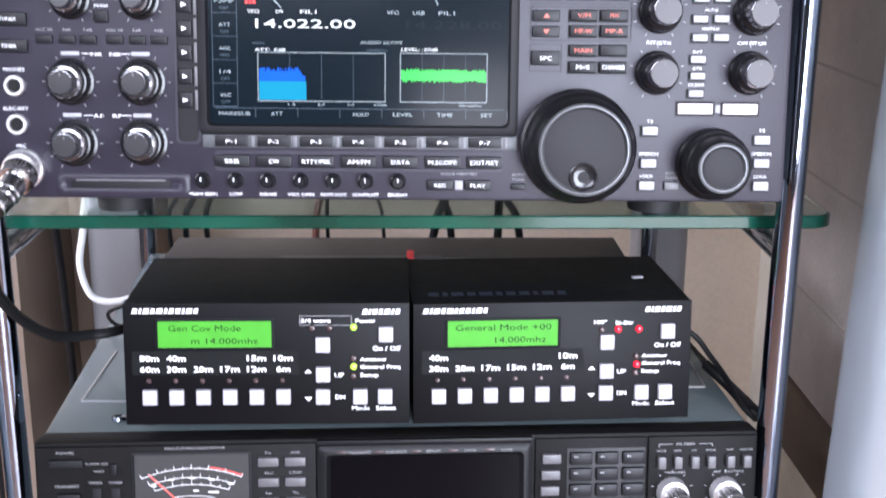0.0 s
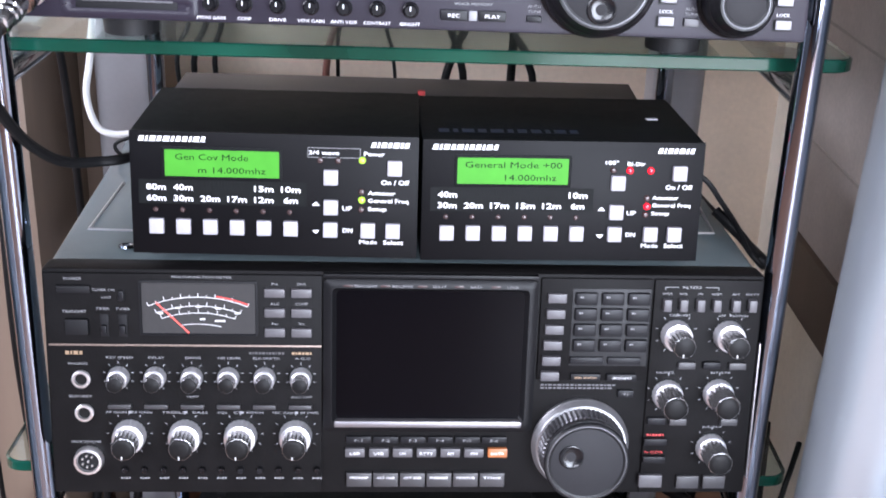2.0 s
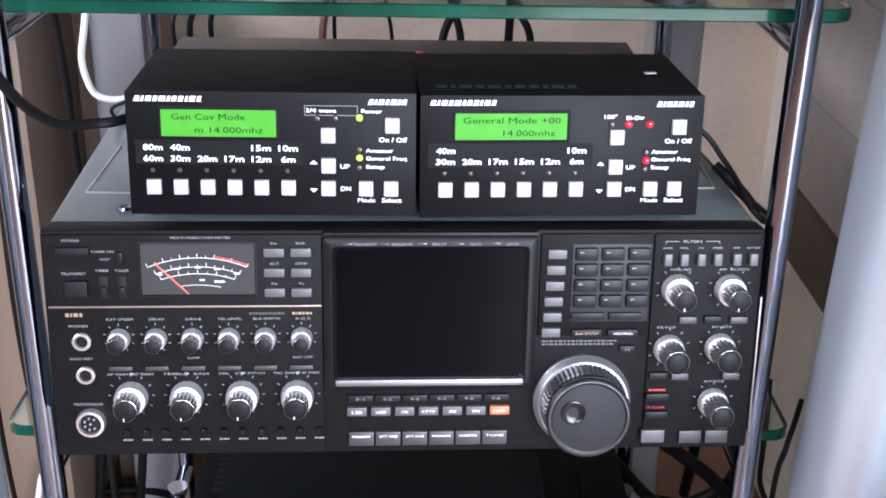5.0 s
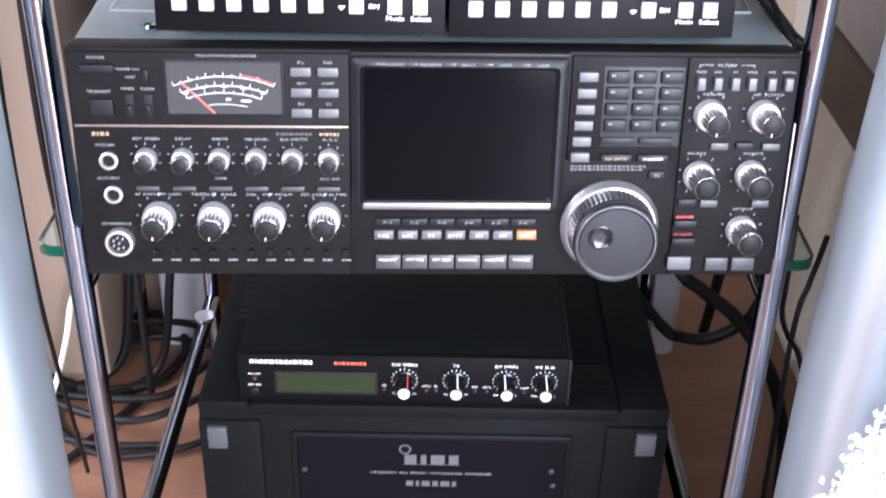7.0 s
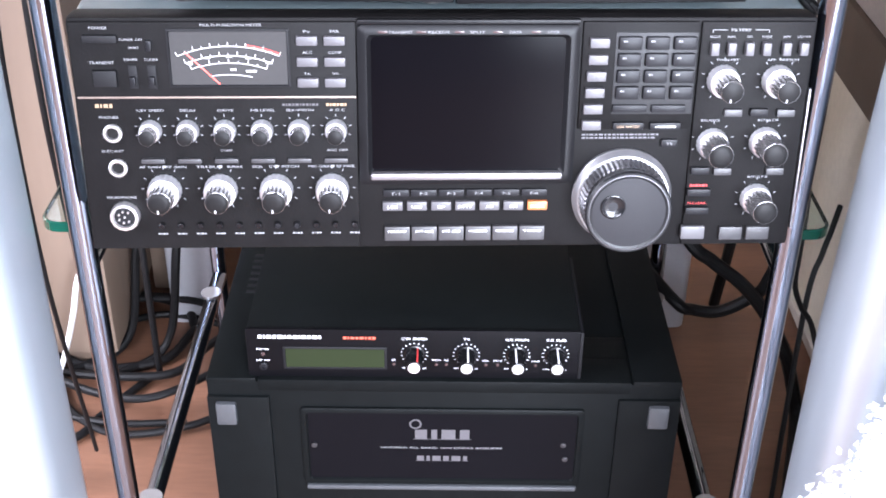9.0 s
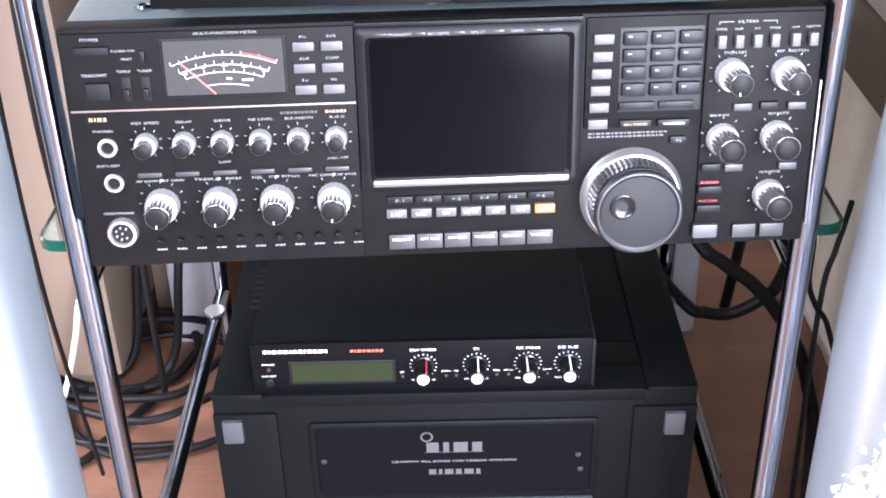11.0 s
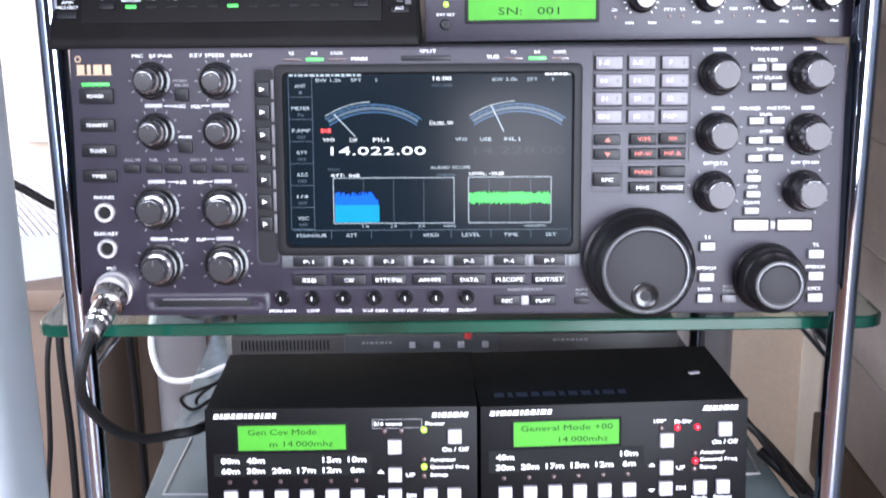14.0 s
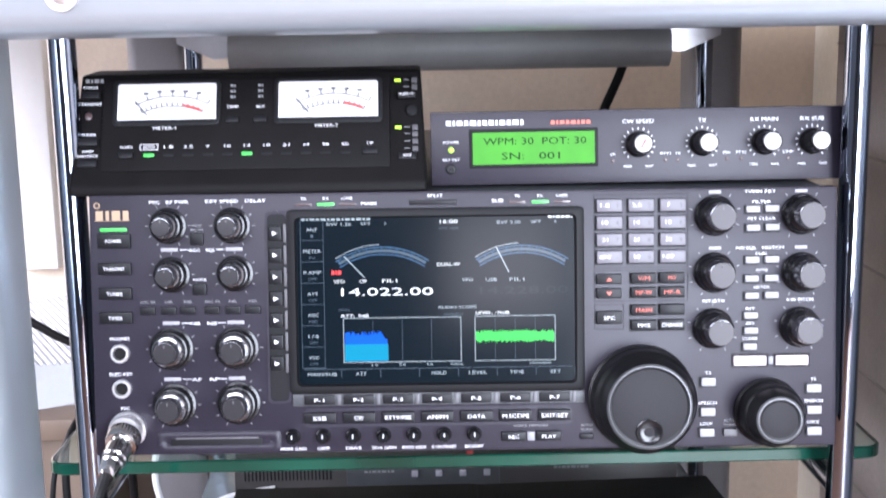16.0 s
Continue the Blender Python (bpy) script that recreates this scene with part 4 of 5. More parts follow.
def lower_transceiver():
    t = thing("transceiver", DESK @ pose(0, 0.034, -0.285, 0, 0, 2.5), "older black radio transceiver with dark tube screen and bright-collared knobs", "radio", "transceivers")
    transceiver_case(t, -202, 217, 12, 149.5, 6, 395, LID)
    bm = bmesh.new()
    box_bm(bm, -203.5, 218.5, 0, 22, 10, 152, 3.5)
    put("front_panel", finish(bm, "front_panel", PANEL_OLD, True), t)
    for x in (-150, 165):
        case_foot(t, x, 60, 24, -4.2, 16)
        case_foot(t, x, 350, 60, 31.5, 16)
    for a, b, m in (((-190, 65), (-185, 150), ALU_PAINT), ((-190, 65), (-150, 62.5), GREY_LEG), ((178, 72), (206, 72), ALU_PAINT), ((206, 72), (210, 150), GREY_LEG)):
        pts = [(x / 1000, y / 1000, (149.6 + y * SLOPE) / 1000) for x, y in (a, b)]
        put("lid_seam", sweep_mesh("lid_seam", pts, 0.0009, m, seg=8), t)
    # raised fields of the front
    box("left_field", t, -201.5, -43.2, -2.0, 1, 12, 149.5, PANEL_OLD, 0.8)
    box("right_field", t, 84.6, 150.6, -2.0, 1, 86, 149.5, PANEL_OLD, 0.8)
    box("filter_field", t, 151.8, 216.5, -2.0, 1, 12, 149.5, PANEL_OLD, 0.8)
    box("bright_line", t, -200.5, -43.6, -2.8, 0, 105.8, 106.8, TRIM_LINE, 0.2, "bright trim line")
    blocks("maker_mark", t, -186.5, 101.4, 10.5, 2.2, 4, GOLD_INK, -2.3, label="gold maker's mark")
    blocks("model_mark", t, -75.5, 101.8, 21, 1.4, 11, CAP_LIGHT, -2.3)
    blocks("model_mark", t, -55, 101.8, 12, 1.5, 6, GOLD_INK, -2.3)
    # the highlight along the right edge is built as a thin metal strip
    box("edge_highlight", t, 217.8, 219.0, -2.2, 1, 22, 110, LIP, 0.3, "thin strip for the highlight along the side edge")
    # meter and switches
    ring_frame("meter_frame", t, -148.1, -80.2, 112.2, 145.8, 1.6, 3.2, RECESS, inner=-2.2, bev=0.6, r=0.8)
    flat("meter_face", t, [rect(-114.1, 129.0, 65.2, 31)], METER_GREY, -2.3, "grey meter card")
    c = (-114.4, 62.0)
    for rad, half, n in ((74.0, 22.5, 13), (68.6, 20.5, 11), (64.4, 19.0, 9)):
        marks = [p for i in range(n) for a in (-half + 2 * half * i / (n - 1),) for p in line([arc(*c, rad, a, a, 1)[0], arc(*c, rad + (2.4 if i % 2 == 0 else 1.4), a, a, 1)[0]], 0.4)]
        flat("meter_scale", t, band(*c, rad, -half, half, 0.45) + marks, METER_PALE, -2.5)
    flat("meter_scale", t, band(*c, 57.6, -10, 13, 0.4), METER_PALE, -2.5)
    flat("meter_red_zone", t, band(*c, 75.2, 8, 22.5, 0.7), METER_RED, -2.6)
    for u, v, w in ((-136, 126, 3), (-126, 129.4, 3), (-114, 130.2, 3.4), (-103, 129.2, 3.4), (-92, 126.4, 3.4), (-112, 122.6, 3), (-102, 121.6, 6)):
        flat("scale_legend", t, [rect(u, v, w, 1.1)], METER_PALE, -2.5)
    flat("meter_needle", t, line([(-138.5, 132.7), (-119.9, 114.2)], 0.8), NEEDLE_RED, -2.8)
    text(t, "MULTI-FUNCTION METER", -112, 148.0, 1.5, DIM_INK, w=34, y=-2.3)
    text(t, "POWER", -185, 146.4, 1.7, DIM_INK, w=10, y=-2.3), text(t, "TRANSMIT", -185, 126.6, 1.7, DIM_INK, w=14, y=-2.3)
    button("power_key", t, -184.5, 140.4, 19, 4.4, 2.6, RECESS, y=-2), button("rocker", t, -183.6, 117.8, 13, 9.5, 3, RECESS, y=-2)
    for x in (-168.2, -157.6):
        box("slide_slot", t, x - 2.4, x + 2.4, -2.6, 0, 111.5, 125, RECESS, 0.3)
        button("slide_switch", t, x, 116.4, 3.2, 5, 3.4, DARK_BTN, y=-2)
    button("slide_switch", t, -158, 136.4, 3.2, 6.4, 2, DARK_BTN, y=-2)
    text(t, "TUNER ON", -168, 139.8, 1.4, DIM_INK, w=13, y=-2.3), text(t, "WAIT", -166.5, 135.2, 1.4, DIM_INK, w=6, y=-2.3)
    text(t, "TIMER", -168.8, 128.4, 1.5, DIM_INK, w=8, y=-2.3), text(t, "TUNER", -157.4, 128.4, 1.5, DIM_INK, w=8, y=-2.3)
    for i, s in enumerate(("Po", "SWR", "ALC", "COMP", "Ic", "Vc")):
        x, z = -70.4 + (i % 2) * 15.4, 139.4 - (i // 2) * 12.1
        button("meter_key", t, x, z, 11.8, 5.2, 3, GREY_BTN, "pale grey key", y=-2)
        text(t, s, x, z + 5.0, 1.6, DIM_INK, w=1.8 * len(s), y=-2.3)
    # left knobs
    jack(t, -183.1, 85, y=-1.8), jack(t, -182.2, 63.8, y=-1.8)
    text(t, "PHONES", -184.5, 94.6, 1.5, DIM_INK, w=11, y=-2.3), text(t, "ELEC-KEY", -184, 74.2, 1.5, DIM_INK, w=13, y=-2.3), text(t, "MICROPHONE", -182, 45.2, 1.5, DIM_INK, w=17, y=-2.3)
    lathe("mic_socket", t, -181, 33.7, [(8.8, 0), (8.8, -5), (8.2, -6.4), (6.6, -6.6), (6.4, -4), (0, -4)], NICKEL, "nickel microphone socket", seg=40, grips=26, depth=0.3, rows=(1, 2))
    lathe("mic_insert", t, -181, 33.7, [(6.2, -4.6), (0, -4.8)], RECESS)
    for a in range(7):
        lathe("mic_pin", t, -181 + 3.6 * math.cos(a * 0.9) * (a > 0), 33.7 + 3.6 * math.sin(a * 0.9) * (a > 0), [(0.7, -4.6), (0.6, -6), (0, -6.1)], NICKEL, seg=8)
    for i, s in enumerate(("KEY SPEED", "DELAY", "DRIVE", "NB LEVEL", "BLK-WIDTH", "A.G.C")):
        x = -161.5 + i * 21.2
        collar_knob(t, x, 86.4, 6.6, 16.0, 7.0, 0.76, False)
        ticks(t, x, 87, 7.6, 9, y=-2.2)
        text(t, s, x + 1, 98.6, 1.5, DIM_INK, w=min(16, 1.6 * len(s) + 1), y=-2.3)
        button("bar_key", t, -161.4 + i * 21.1, 68.3, 13.5, 2.8, 2.6, CAP_GREY, y=-2)
    text(t, "COMP", -119.0, 74.2, 1.4, DIM_INK, w=7, y=-2.3), text(t, "AGC OFF", -55.2, 74.2, 1.4, DIM_INK, w=12, y=-2.3)
    for i, s in enumerate(("AF GAIN   RF GAIN", "TREBLE   BASS", "SQL   CW PITCH", "MIC GAIN   RF PWR")):
        x = -156.5 + i * 32.6
        collar_knob(t, x, 49.6, 9.9, 23, 9.0, 0.76)
        ticks(t, x, 50.6, 12, 11, y=-2.2)
        text(t, s, x, 64.2, 1.5, DIM_INK, w=27, y=-2.3)
        button("legend_lozenge", t, x + 0.6, 64.2, 1.8, 1.4, 0.15, DIM_INK, y=-2.1, bev=0.05)
    for i in range(11):
        x = -160 + i * 11.4
        lathe("trimmer", t, x, 27.4, [(1.9, -1.8), (1.8, -5), (1.4, -5.4), (0, -5.4)], KNOB if i not in (6, 7) else DARK_BTN, seg=16)
        blocks("legend", t, x, 21.6, 6, 1.0, 4, DIM_INK, -2.3)
    # tube screen
    ring_frame("screen_bezel", t, -42.4, 82.8, 53.0, 148.3, 7.6, 5.0, BEZEL, inner=-1.0, bev=2.4)
    box("screen_brow", t, -42.4, 82.8, -4.0, 1, 148.6, 151.2, BEZEL, 0.8)
    flat("screen", t, [rect(20.2, 100.6, 110.6, 80.6)], CRT, -1.2, "dark unlit tube screen")
    box("screen_lip", t, -36.0, 76.4, -6.2, 0, 56.2, 60.6, LIP, 1.6, "bright lower lip of the screen")
    for i, s in enumerate(("TRANSMIT", "RECEIVE", "SPLIT", "DATA", "LOCK")):
        text(t, s, -18 + i * 21.4, 144.6, 1.5, DIM_INK, w=1.7 * len(s), y=-5.3)
        button("indicator", t, -28 + i * 21.4, 144.6, 5.5, 1.4, 0.3, LED_OFF, y=-5)
    for i in range(6):
        x = -21.2 + i * 16.4
        button("f_key", t, x, 46.5, 15.2, 4.4, 2.2, DARK_BTN)
        text(t, "F-%d" % (i + 1), x, 46.5, 1.8, DIM_INK, w=4.6, y=-2.5)
        button("wide_key", t, -20.7 + i * 16.2, 20.6, 15.2, 9.2, 3.2, CAP_GREY)
        text(t, ("PREAMP", "ATT 10dB", "ATT 20dB", "MARKER", "MONITOR", "TONE")[i], -20.7 + i * 16.2, 22.4, 1.6, w=11, y=-3.5)
    for i, s in enumerate(("LSB", "USB", "CW", "RTTY", "AM", "FM", "DATA")):
        x = -23.3 + i * 14.4
        button("mode_key", t, x, 38.3, 11.8, 5.6, 2.8, ORANGE_BTN if i == 6 else GREY_BTN, "lit orange key" if i == 6 else "")
        text(t, s, x, 38.3, 1.9, w=2.0 * len(s), y=-3.1)
    # right side
    for i in range(6):
        button("pale_key", t, 94 - i * 0.4, 138 - i * 9.75, 11.0, 5.6, 3.4, GREY_BTN, "pale grey key", y=-2)
    box("key_tray", t, 103.2, 150.0, -2.6, -1.5, 95.4, 143.6, TRAY, 0.4)
    for i in range(12):
        x, z = 111.4 + (i % 3) * 15.6, 137.8 - (i // 3) * 9.7
        button("number_key", t, x, z, 13.2, 7.6, 3.4, DARK_BTN, y=-2, bev=1.2)
        blocks("key_legend", t, x - 3.2, z + 1.5, 2.6, 1.0, 2, DIM_INK, -5.6)
    for x, z, w in ((113.6, 99.2, 20), (136.1, 99.1, 20), (113.5, 88.6, 18), (135.3, 88.4, 18)):
        button("wide_key", t, x, z, w, 4.4, 2.6, DARK_BTN, y=-2)
    text(t, "DIAL WATCH", 113.5, 88.6, 1.4, GOLD_INK, w=13, y=-4.8), text(t, "VFO/MEMO", 135.3, 88.4, 1.4, w=12, y=-4.8)
    button("key", t, 139, 77.2, 9.5, 4.6, 2.4, DARK_BTN), text(t, "TS", 139, 77.2, 1.6, DIM_INK, w=3.5, y=-2.7)
    blocks("legend", t, 110, 82.2, 46, 1.0, 18, MID_BTN)
    blocks("legend", t, 109, 80.2, 44, 1.0, 17, MID_BTN)
    for x, s in ((159.4, "WIDE"), (169.1, "NAR"), (179.3, "CW"), (189.1, "WIDE"), (200.6, "APF"), (210.5, "NOTCH")):
        button("filter_switch", t, x, 134.6, 4.6, 7.4, 4.5, GREY_BTN, "pale grey rocker", y=-2)
        text(t, s, x, 141.0, 1.3, DIM_INK, w=1.5 * len(s), y=-2.3)
    text(t, "FILTERS", 174, 145.0, 1.6, DIM_INK, w=11, y=-2.3)
    flat("legend_line", t, line([(158, 143.4), (158, 145), (166, 145)], 0.35) + line([(182, 145), (190, 145), (190, 143.4)], 0.35), DIM_INK, -2.3)
    text(t, "TWIN PBT", 168, 127.6, 1.5, DIM_INK, w=13, y=-2.3), text(t, "APF   NOTCH", 200, 127.6, 1.5, DIM_INK, w=18, y=-2.3)
    for x, z in ((166.5, 116.2), (198.3, 116), (164.3, 78), (195.4, 78.6), (194, 42.9)):
        collar_knob(t, x, z - 0.8, 9.4, 25, *((8.5, 0.75) if z > 100 else (6.5, 0.84)), z > 100)
        ticks(t, x, z, 11.2, 9, y=-2.2)
    text(t, "BALANCE", 162, 91.4, 1.4, DIM_INK, w=11, y=-2.3), text(t, "RIT/\u0394TX", 196, 91.4, 1.4, DIM_INK, w=12, y=-2.3), text(t, "RIT/\u0394TX", 194, 56, 1.4, DIM_INK, w=12, y=-2.3)
    for x, z, w, m in ((174.3, 96.4, 10.5, CAP_GREY), (205.2, 96.2, 10.5, CAP_GREY), (189.4, 96.6, 10.5, DARK_BTN), (171.9, 60, 10.5, CAP_GREY), (203.3, 60, 10.5, CAP_GREY), (158.6, 60.5, 11, DARK_BTN),
                       (159.1, 46.7, 14, DARK_BTN), (159.1, 34.9, 14, DARK_BTN), (157.8, 20.6, 14.5, GREY_BTN), (181, 20, 14, CAP_GREY), (197.5, 20, 14, CAP_GREY)):
        button("side_key", t, x, z, w, 8.4 if z < 25 else 4.4, 2.8, m, y=-2)
    blocks("legend", t, 159, 50.6, 11, 1.4, 6, RED_INK, -2.3), text(t, "M-CLEAR", 159, 39.2, 1.6, RED_INK, w=11, y=-2.3)
    # large tuning dial with a ribbed bright skirt
    lathe("dial_skirt", t, 113.3, 43.8, [(29.8, 0.6), (29.8, -2.4), (29.3, -3.0), (28.2, -6.6), (27.4, -7.4), (25.0, -7.6)], SKIRT, "bright satin dial skirt with fine notches", seg=144, grips=36, depth=0.12, rows=(2, 3))
    knurl = [(26.6 - 0.10 * i - (0.9 if i % 3 == 2 else 0.0), -7.2 - 0.95 * i) for i in range(12)]
    lathe("dial_grip", t, 113.3, 43.7, knurl, DULL_STEEL, "dark plated grip with knurled squares", seg=216, grips=54, depth=0.8, rows=tuple(range(12)))
    tuning_dial(t, 113.3, 43.6, 25.0, 23.9, 27, DIAL, (-9.5, 3.8, 7.5), 0, DULL_STEEL)
    return t


lower_transceiver()


def antenna_controller(m, lift, second):
    t = thing("antenna_controller", m, "black metal antenna controller box with green display and white keys", "controller", "antenna controllers")
    x0, x1 = (-66.5, 96) if not second else (-67, 97)
    bm = bmesh.new()
    box_bm(bm, x0, x1, 1.2, 94, 4.5, 75.0, 1.0)
    for v in bm.verts:
        v.co.z += v.co.y * SLOPE
    put("case", finish(bm, "case", BOX, True), t)
    box("front_plate", t, x0, x1, 0, 2.2, 4.5, 75.6, FACE, 0.5)
    for x in (x0 + 12, x1 - 12):
        for y in (14, 80):
            lathe_ob = lathe_mesh("rubber_foot", [(0, -lift), (6, -lift), (6, 4.6), (0, 4.6)], RUBBER, seg=20)
            put("rubber_foot", lathe_ob, t, (x, y, 4.2 + y * SLOPE), turn=(90, 0, 0))
    flat("label_field", t, [rect(-14.5, 41, 95, 14)], BOX, -0.15)
    blocks("maker_mark", t, -42.5, 71.4, 38, 3.0, 11, WHITE_INK, slant=0.3, label="white maker's mark")
    blocks("maker_mark", t, 80, 70.6, 22, 3.0, 7, WHITE_INK, slant=0.3)
    ring_frame("display_frame", t, -48.6, 19.0, 48.4, 67.0, 1.8, 0.6, BOX, inner=-0.2, bev=0.3, r=0.5)
    flat("display", t, [rect(-14.8, 57.7, 64.4, 15.4)], LCD_ON, -0.35, "lit green text display")
    if second:
        text(t, "General Mode +00", -14.5, 61.4, 3.7, LCD_INK, w=56, y=-0.5, name="readout"), text(t, "14.000mhz", -4.4, 54.0, 3.7, LCD_INK, w=30, y=-0.5, name="readout")
    else:
        text(t, "Gen Cov Mode", -20.5, 61.4, 3.7, LCD_INK, w=41, y=-0.5, name="readout"), text(t, "m 14.000mhz", -9.2, 54.0, 3.7, LCD_INK, w=38, y=-0.5, name="readout")
    names = (("40m", "30m"), ("", "20m"), ("", "17m"), ("", "15m"), ("", "12m"), ("10m", "6m")) if second else (("80m", "60m"), ("40m", "30m"), ("", "20m"), ("", "17m"), ("15m", "12m"), ("10m", "6m"))
    for i, (a, b) in enumerate(names):
        x = -52.2 + i * 15.2
        button("band_key", t, x, 21.2, 8.2, 8.8, 3.0, PALE_BTN, "white square key")
        lathe("band_light", t, x - 0.6, 30.6, [(1.5, 0.3), (1.5, -0.8), (0.9, -1.5), (0, -1.7)], LED_OFF, seg=16)
        if a:
            text(t, a, x, 43.8, 3.5, w=11 if len(a) > 2 else 8, bold=0.02)
        text(t, b, x, 37.4, 3.5, w=11 if len(b) > 2 else 8, bold=0.02)
    for x, z in ((46.6, 51.6), (46.6, 34.2), (46.4, 21.0), (82.6, 57.6), (67.8, 21.0), (82, 21.0)):
        button("function_key", t, x, z, 8.2, 8.8, 3.0, PALE_BTN, "white square key")
    flat("arrow_mark", t, [[(35.8, 34.8), (40.2, 34.8), (38, 37)], [(35.8, 20.4), (40.2, 20.4), (38, 18.2)]], WHITE_INK)
    text(t, "UP", 55.8, 33.6, 2.6, w=5.4, bold=0.015), text(t, "DN", 56.2, 20.6, 2.6, w=5.6, bold=0.015)
    text(t, "Mode", 68, 14.0, 2.6, w=10, bold=0.015), text(t, "Select", 82.4, 14.0, 2.6, w=11.5, bold=0.015), text(t, "On / Off", 83, 49.2, 2.8, w=16, bold=0.015)
    text(t, "Amateur", 75.4, 42.9, 2.3, w=15.6, bold=0.015), text(t, "General Freq", 79.2, 38.4, 2.3, w=23, bold=0.015), text(t, "Setup", 73, 33.6, 2.3, w=10.6, bold=0.015)
    if second:
        text(t, "180\u00b0", 42.6, 63.4, 2.3, w=7.6, bold=0.015), text(t, "Bi-Dir", 57, 62.8, 2.3, w=10.6, bold=0.015)
        lights = ((43.5, 58.9, LED_OFF), (53.3, 58.9, LED_RED), (65.6, 58.9, LED_RED), (64.5, 42.6, LED_OFF), (64.8, 37.6, LED_RED), (64.2, 32.6, LED_OFF))
    else:
        text(t, "3/4 wave", 42.6, 65.6, 2.4, w=17, bold=0.015), text(t, "Power", 71, 65.4, 2.4, w=11.6, bold=0.015)
        flat("label_strip", t, outline(33.5, 63, 62.8, 68.2, 0.3), DIM_INK)
        lights = ((40.5, 61.2, LED_OFF), (50.6, 61.2, LED_OFF), (64.2, 61.6, LED_YELLOW), (64, 43.4, LED_OFF), (64.1, 38.6, LED_YELLOW), (63.9, 33, LED_OFF))
    if second:
        mark = blocks("lid_mark", t, 0, 0, 84, 7, 11, BLUE_INK, label="faint dark blue mark")
        mark.matrix_basis = pose(-0.016, 0.016, 0.0778, -90 + LEAN_BACK)
    for x, z, m2 in lights:
        lathe("light", t, x, z, [(1.9, 0.3), (1.9, -0.8), (1.3, -1.8), (0, -2.2)], m2, seg=20)
    return t


antenna_controller(DESK @ pose(-0.085, 0.033, -0.1294, 0, 0, 0.5), 4.1, False)
antenna_controller(DESK @ pose(0.080, 0.042, -0.1310, 0, 0, 4.0), 2.5, True)


def keyer(m, lit):
    t = thing("keyer", m, "black flat keyer box with lit green display" if lit else "black flat keyer box with unlit display and pale knobs", "keyer", "keyers")
    bm = bmesh.new()
    box_bm(bm, -131, 108, 1.5, 122, 2.2, 43.6, 1.2)
    if lit:
        for v in bm.verts:
            v.co.z += v.co.y * SLOPE * (1.0 if v.co.z < 0.02 else 0.15)
    put("case", finish(bm, "case", BOX, True), t)
    box("front_plate", t, -131.5, 108, -0.6, 2, 2, 44.5, PANEL if lit else FACE, 0.6)
    box("end_cap", t, 108, 110.4, -1, 100 if not lit else 30, 2.2, 43.8, RECESS, 0.6)
    y = -0.9
    blocks("model_mark", t, -100, 38.0, 46, 2.8, 13, WHITE_INK, y, label="white model name")
    blocks("maker_mark", t, -50, 37.6, 24, 2.2, 8, ORANGE_INK, y, label="red maker's mark")
    dx, dz, dh = (-0.2, 2.0, 18.6) if lit else (3.4, -1.6, 16.0)
    ring_frame("display_frame", t, -109 + dx, -34 + dx, 21 + dz - dh / 2 - 2, 21 + dz + dh / 2 + 2, 2.0, 1.4, RECESS, inner=-0.8, bev=0.4, r=0.8)
    flat("display", t, [rect(-71.4 + dx, 21.0 + dz, 71.2, dh)], LCD_ON if lit else LCD_OFF, -1.0, "lit green text display" if lit else "unlit olive display")
    if lit:
        text(t, "WPM: 30  POT: 30", -71, 27.2, 4.3, LCD_INK, w=60, y=-1.2, name="readout"), text(t, "SN:   001", -73.5, 18.6, 4.3, LCD_INK, w=34, y=-1.2, name="readout")
    text(t, "POWER", -119.8, 27.0, 1.6, w=9, y=y), text(t, "EXT KEY", -119.8, 17.0, 1.6, w=10, y=y)
    lathe("light", t, -119.8, 22.5, [(1.6, 0), (1.6, -1.2), (1.0, -2), (0, -2.2)], LED_YELLOW if lit else LED_OFF, seg=16)
    lathe("jack", t, -120.2, 11.5, [(3.1, 0), (3.1, -1.6), (2.6, -1.9), (1.7, -1.9), (1.6, -0.8), (0, -0.8)], DARK_BTN, seg=24)
    for i, (x, s) in enumerate(((-10.7, "CW SPEED"), (26.7, "TX"), (63, "RX MAIN"), (91, "RX SUB"))):
        lathe("knob", t, x, 24, [(7.6, 0), (7.6, -1.6), (6.6, -2.2), (6.0, -17), (5.6, -17.8), (5.0, -18)], KNOB, seg=44, grips=22, depth=0.3, rows=(2, 3))
        lathe("knob_cap", t, x, 24, [(5.2, -17.7), (4.9, -18.6), (0, -18.8)] if lit else [(4.3, -17.7), (4.0, -18.6), (0, -18.8)], PINK_BTN if i == 0 and not lit else ALU_PAINT, "pale grey knob cap", seg=32)
        turn_by = (30, 12, -14, 10)[i]
        ob = button("pointer", t, x, 24, 0.9, 5.4, 0.4, RED_INK if i == 0 else WHITE_INK, y=-18.4, bev=0.1, turn=(0, turn_by, 0))
        if not lit:
            box("pointer_line", t, x - 0.5 + 0.08 * turn_by, x + 0.5 + 0.08 * turn_by, -17.6, -2.4, 29.4, 30.6, RED_INK if i == 0 else WHITE_INK, 0.1)
        flat("scale_marks", t, [p for k in range(15) for a in (radians(-140 + 20 * k),) for p in line([(x + 8.6 * math.sin(a), 24 + 8.6 * math.cos(a)), (x + 9.9 * math.sin(a), 24 + 9.9 * math.cos(a))], 0.5)], WHITE_INK, y)
        text(t, s, x, 37.4, 2.3, w=2.3 * len(s), y=y)
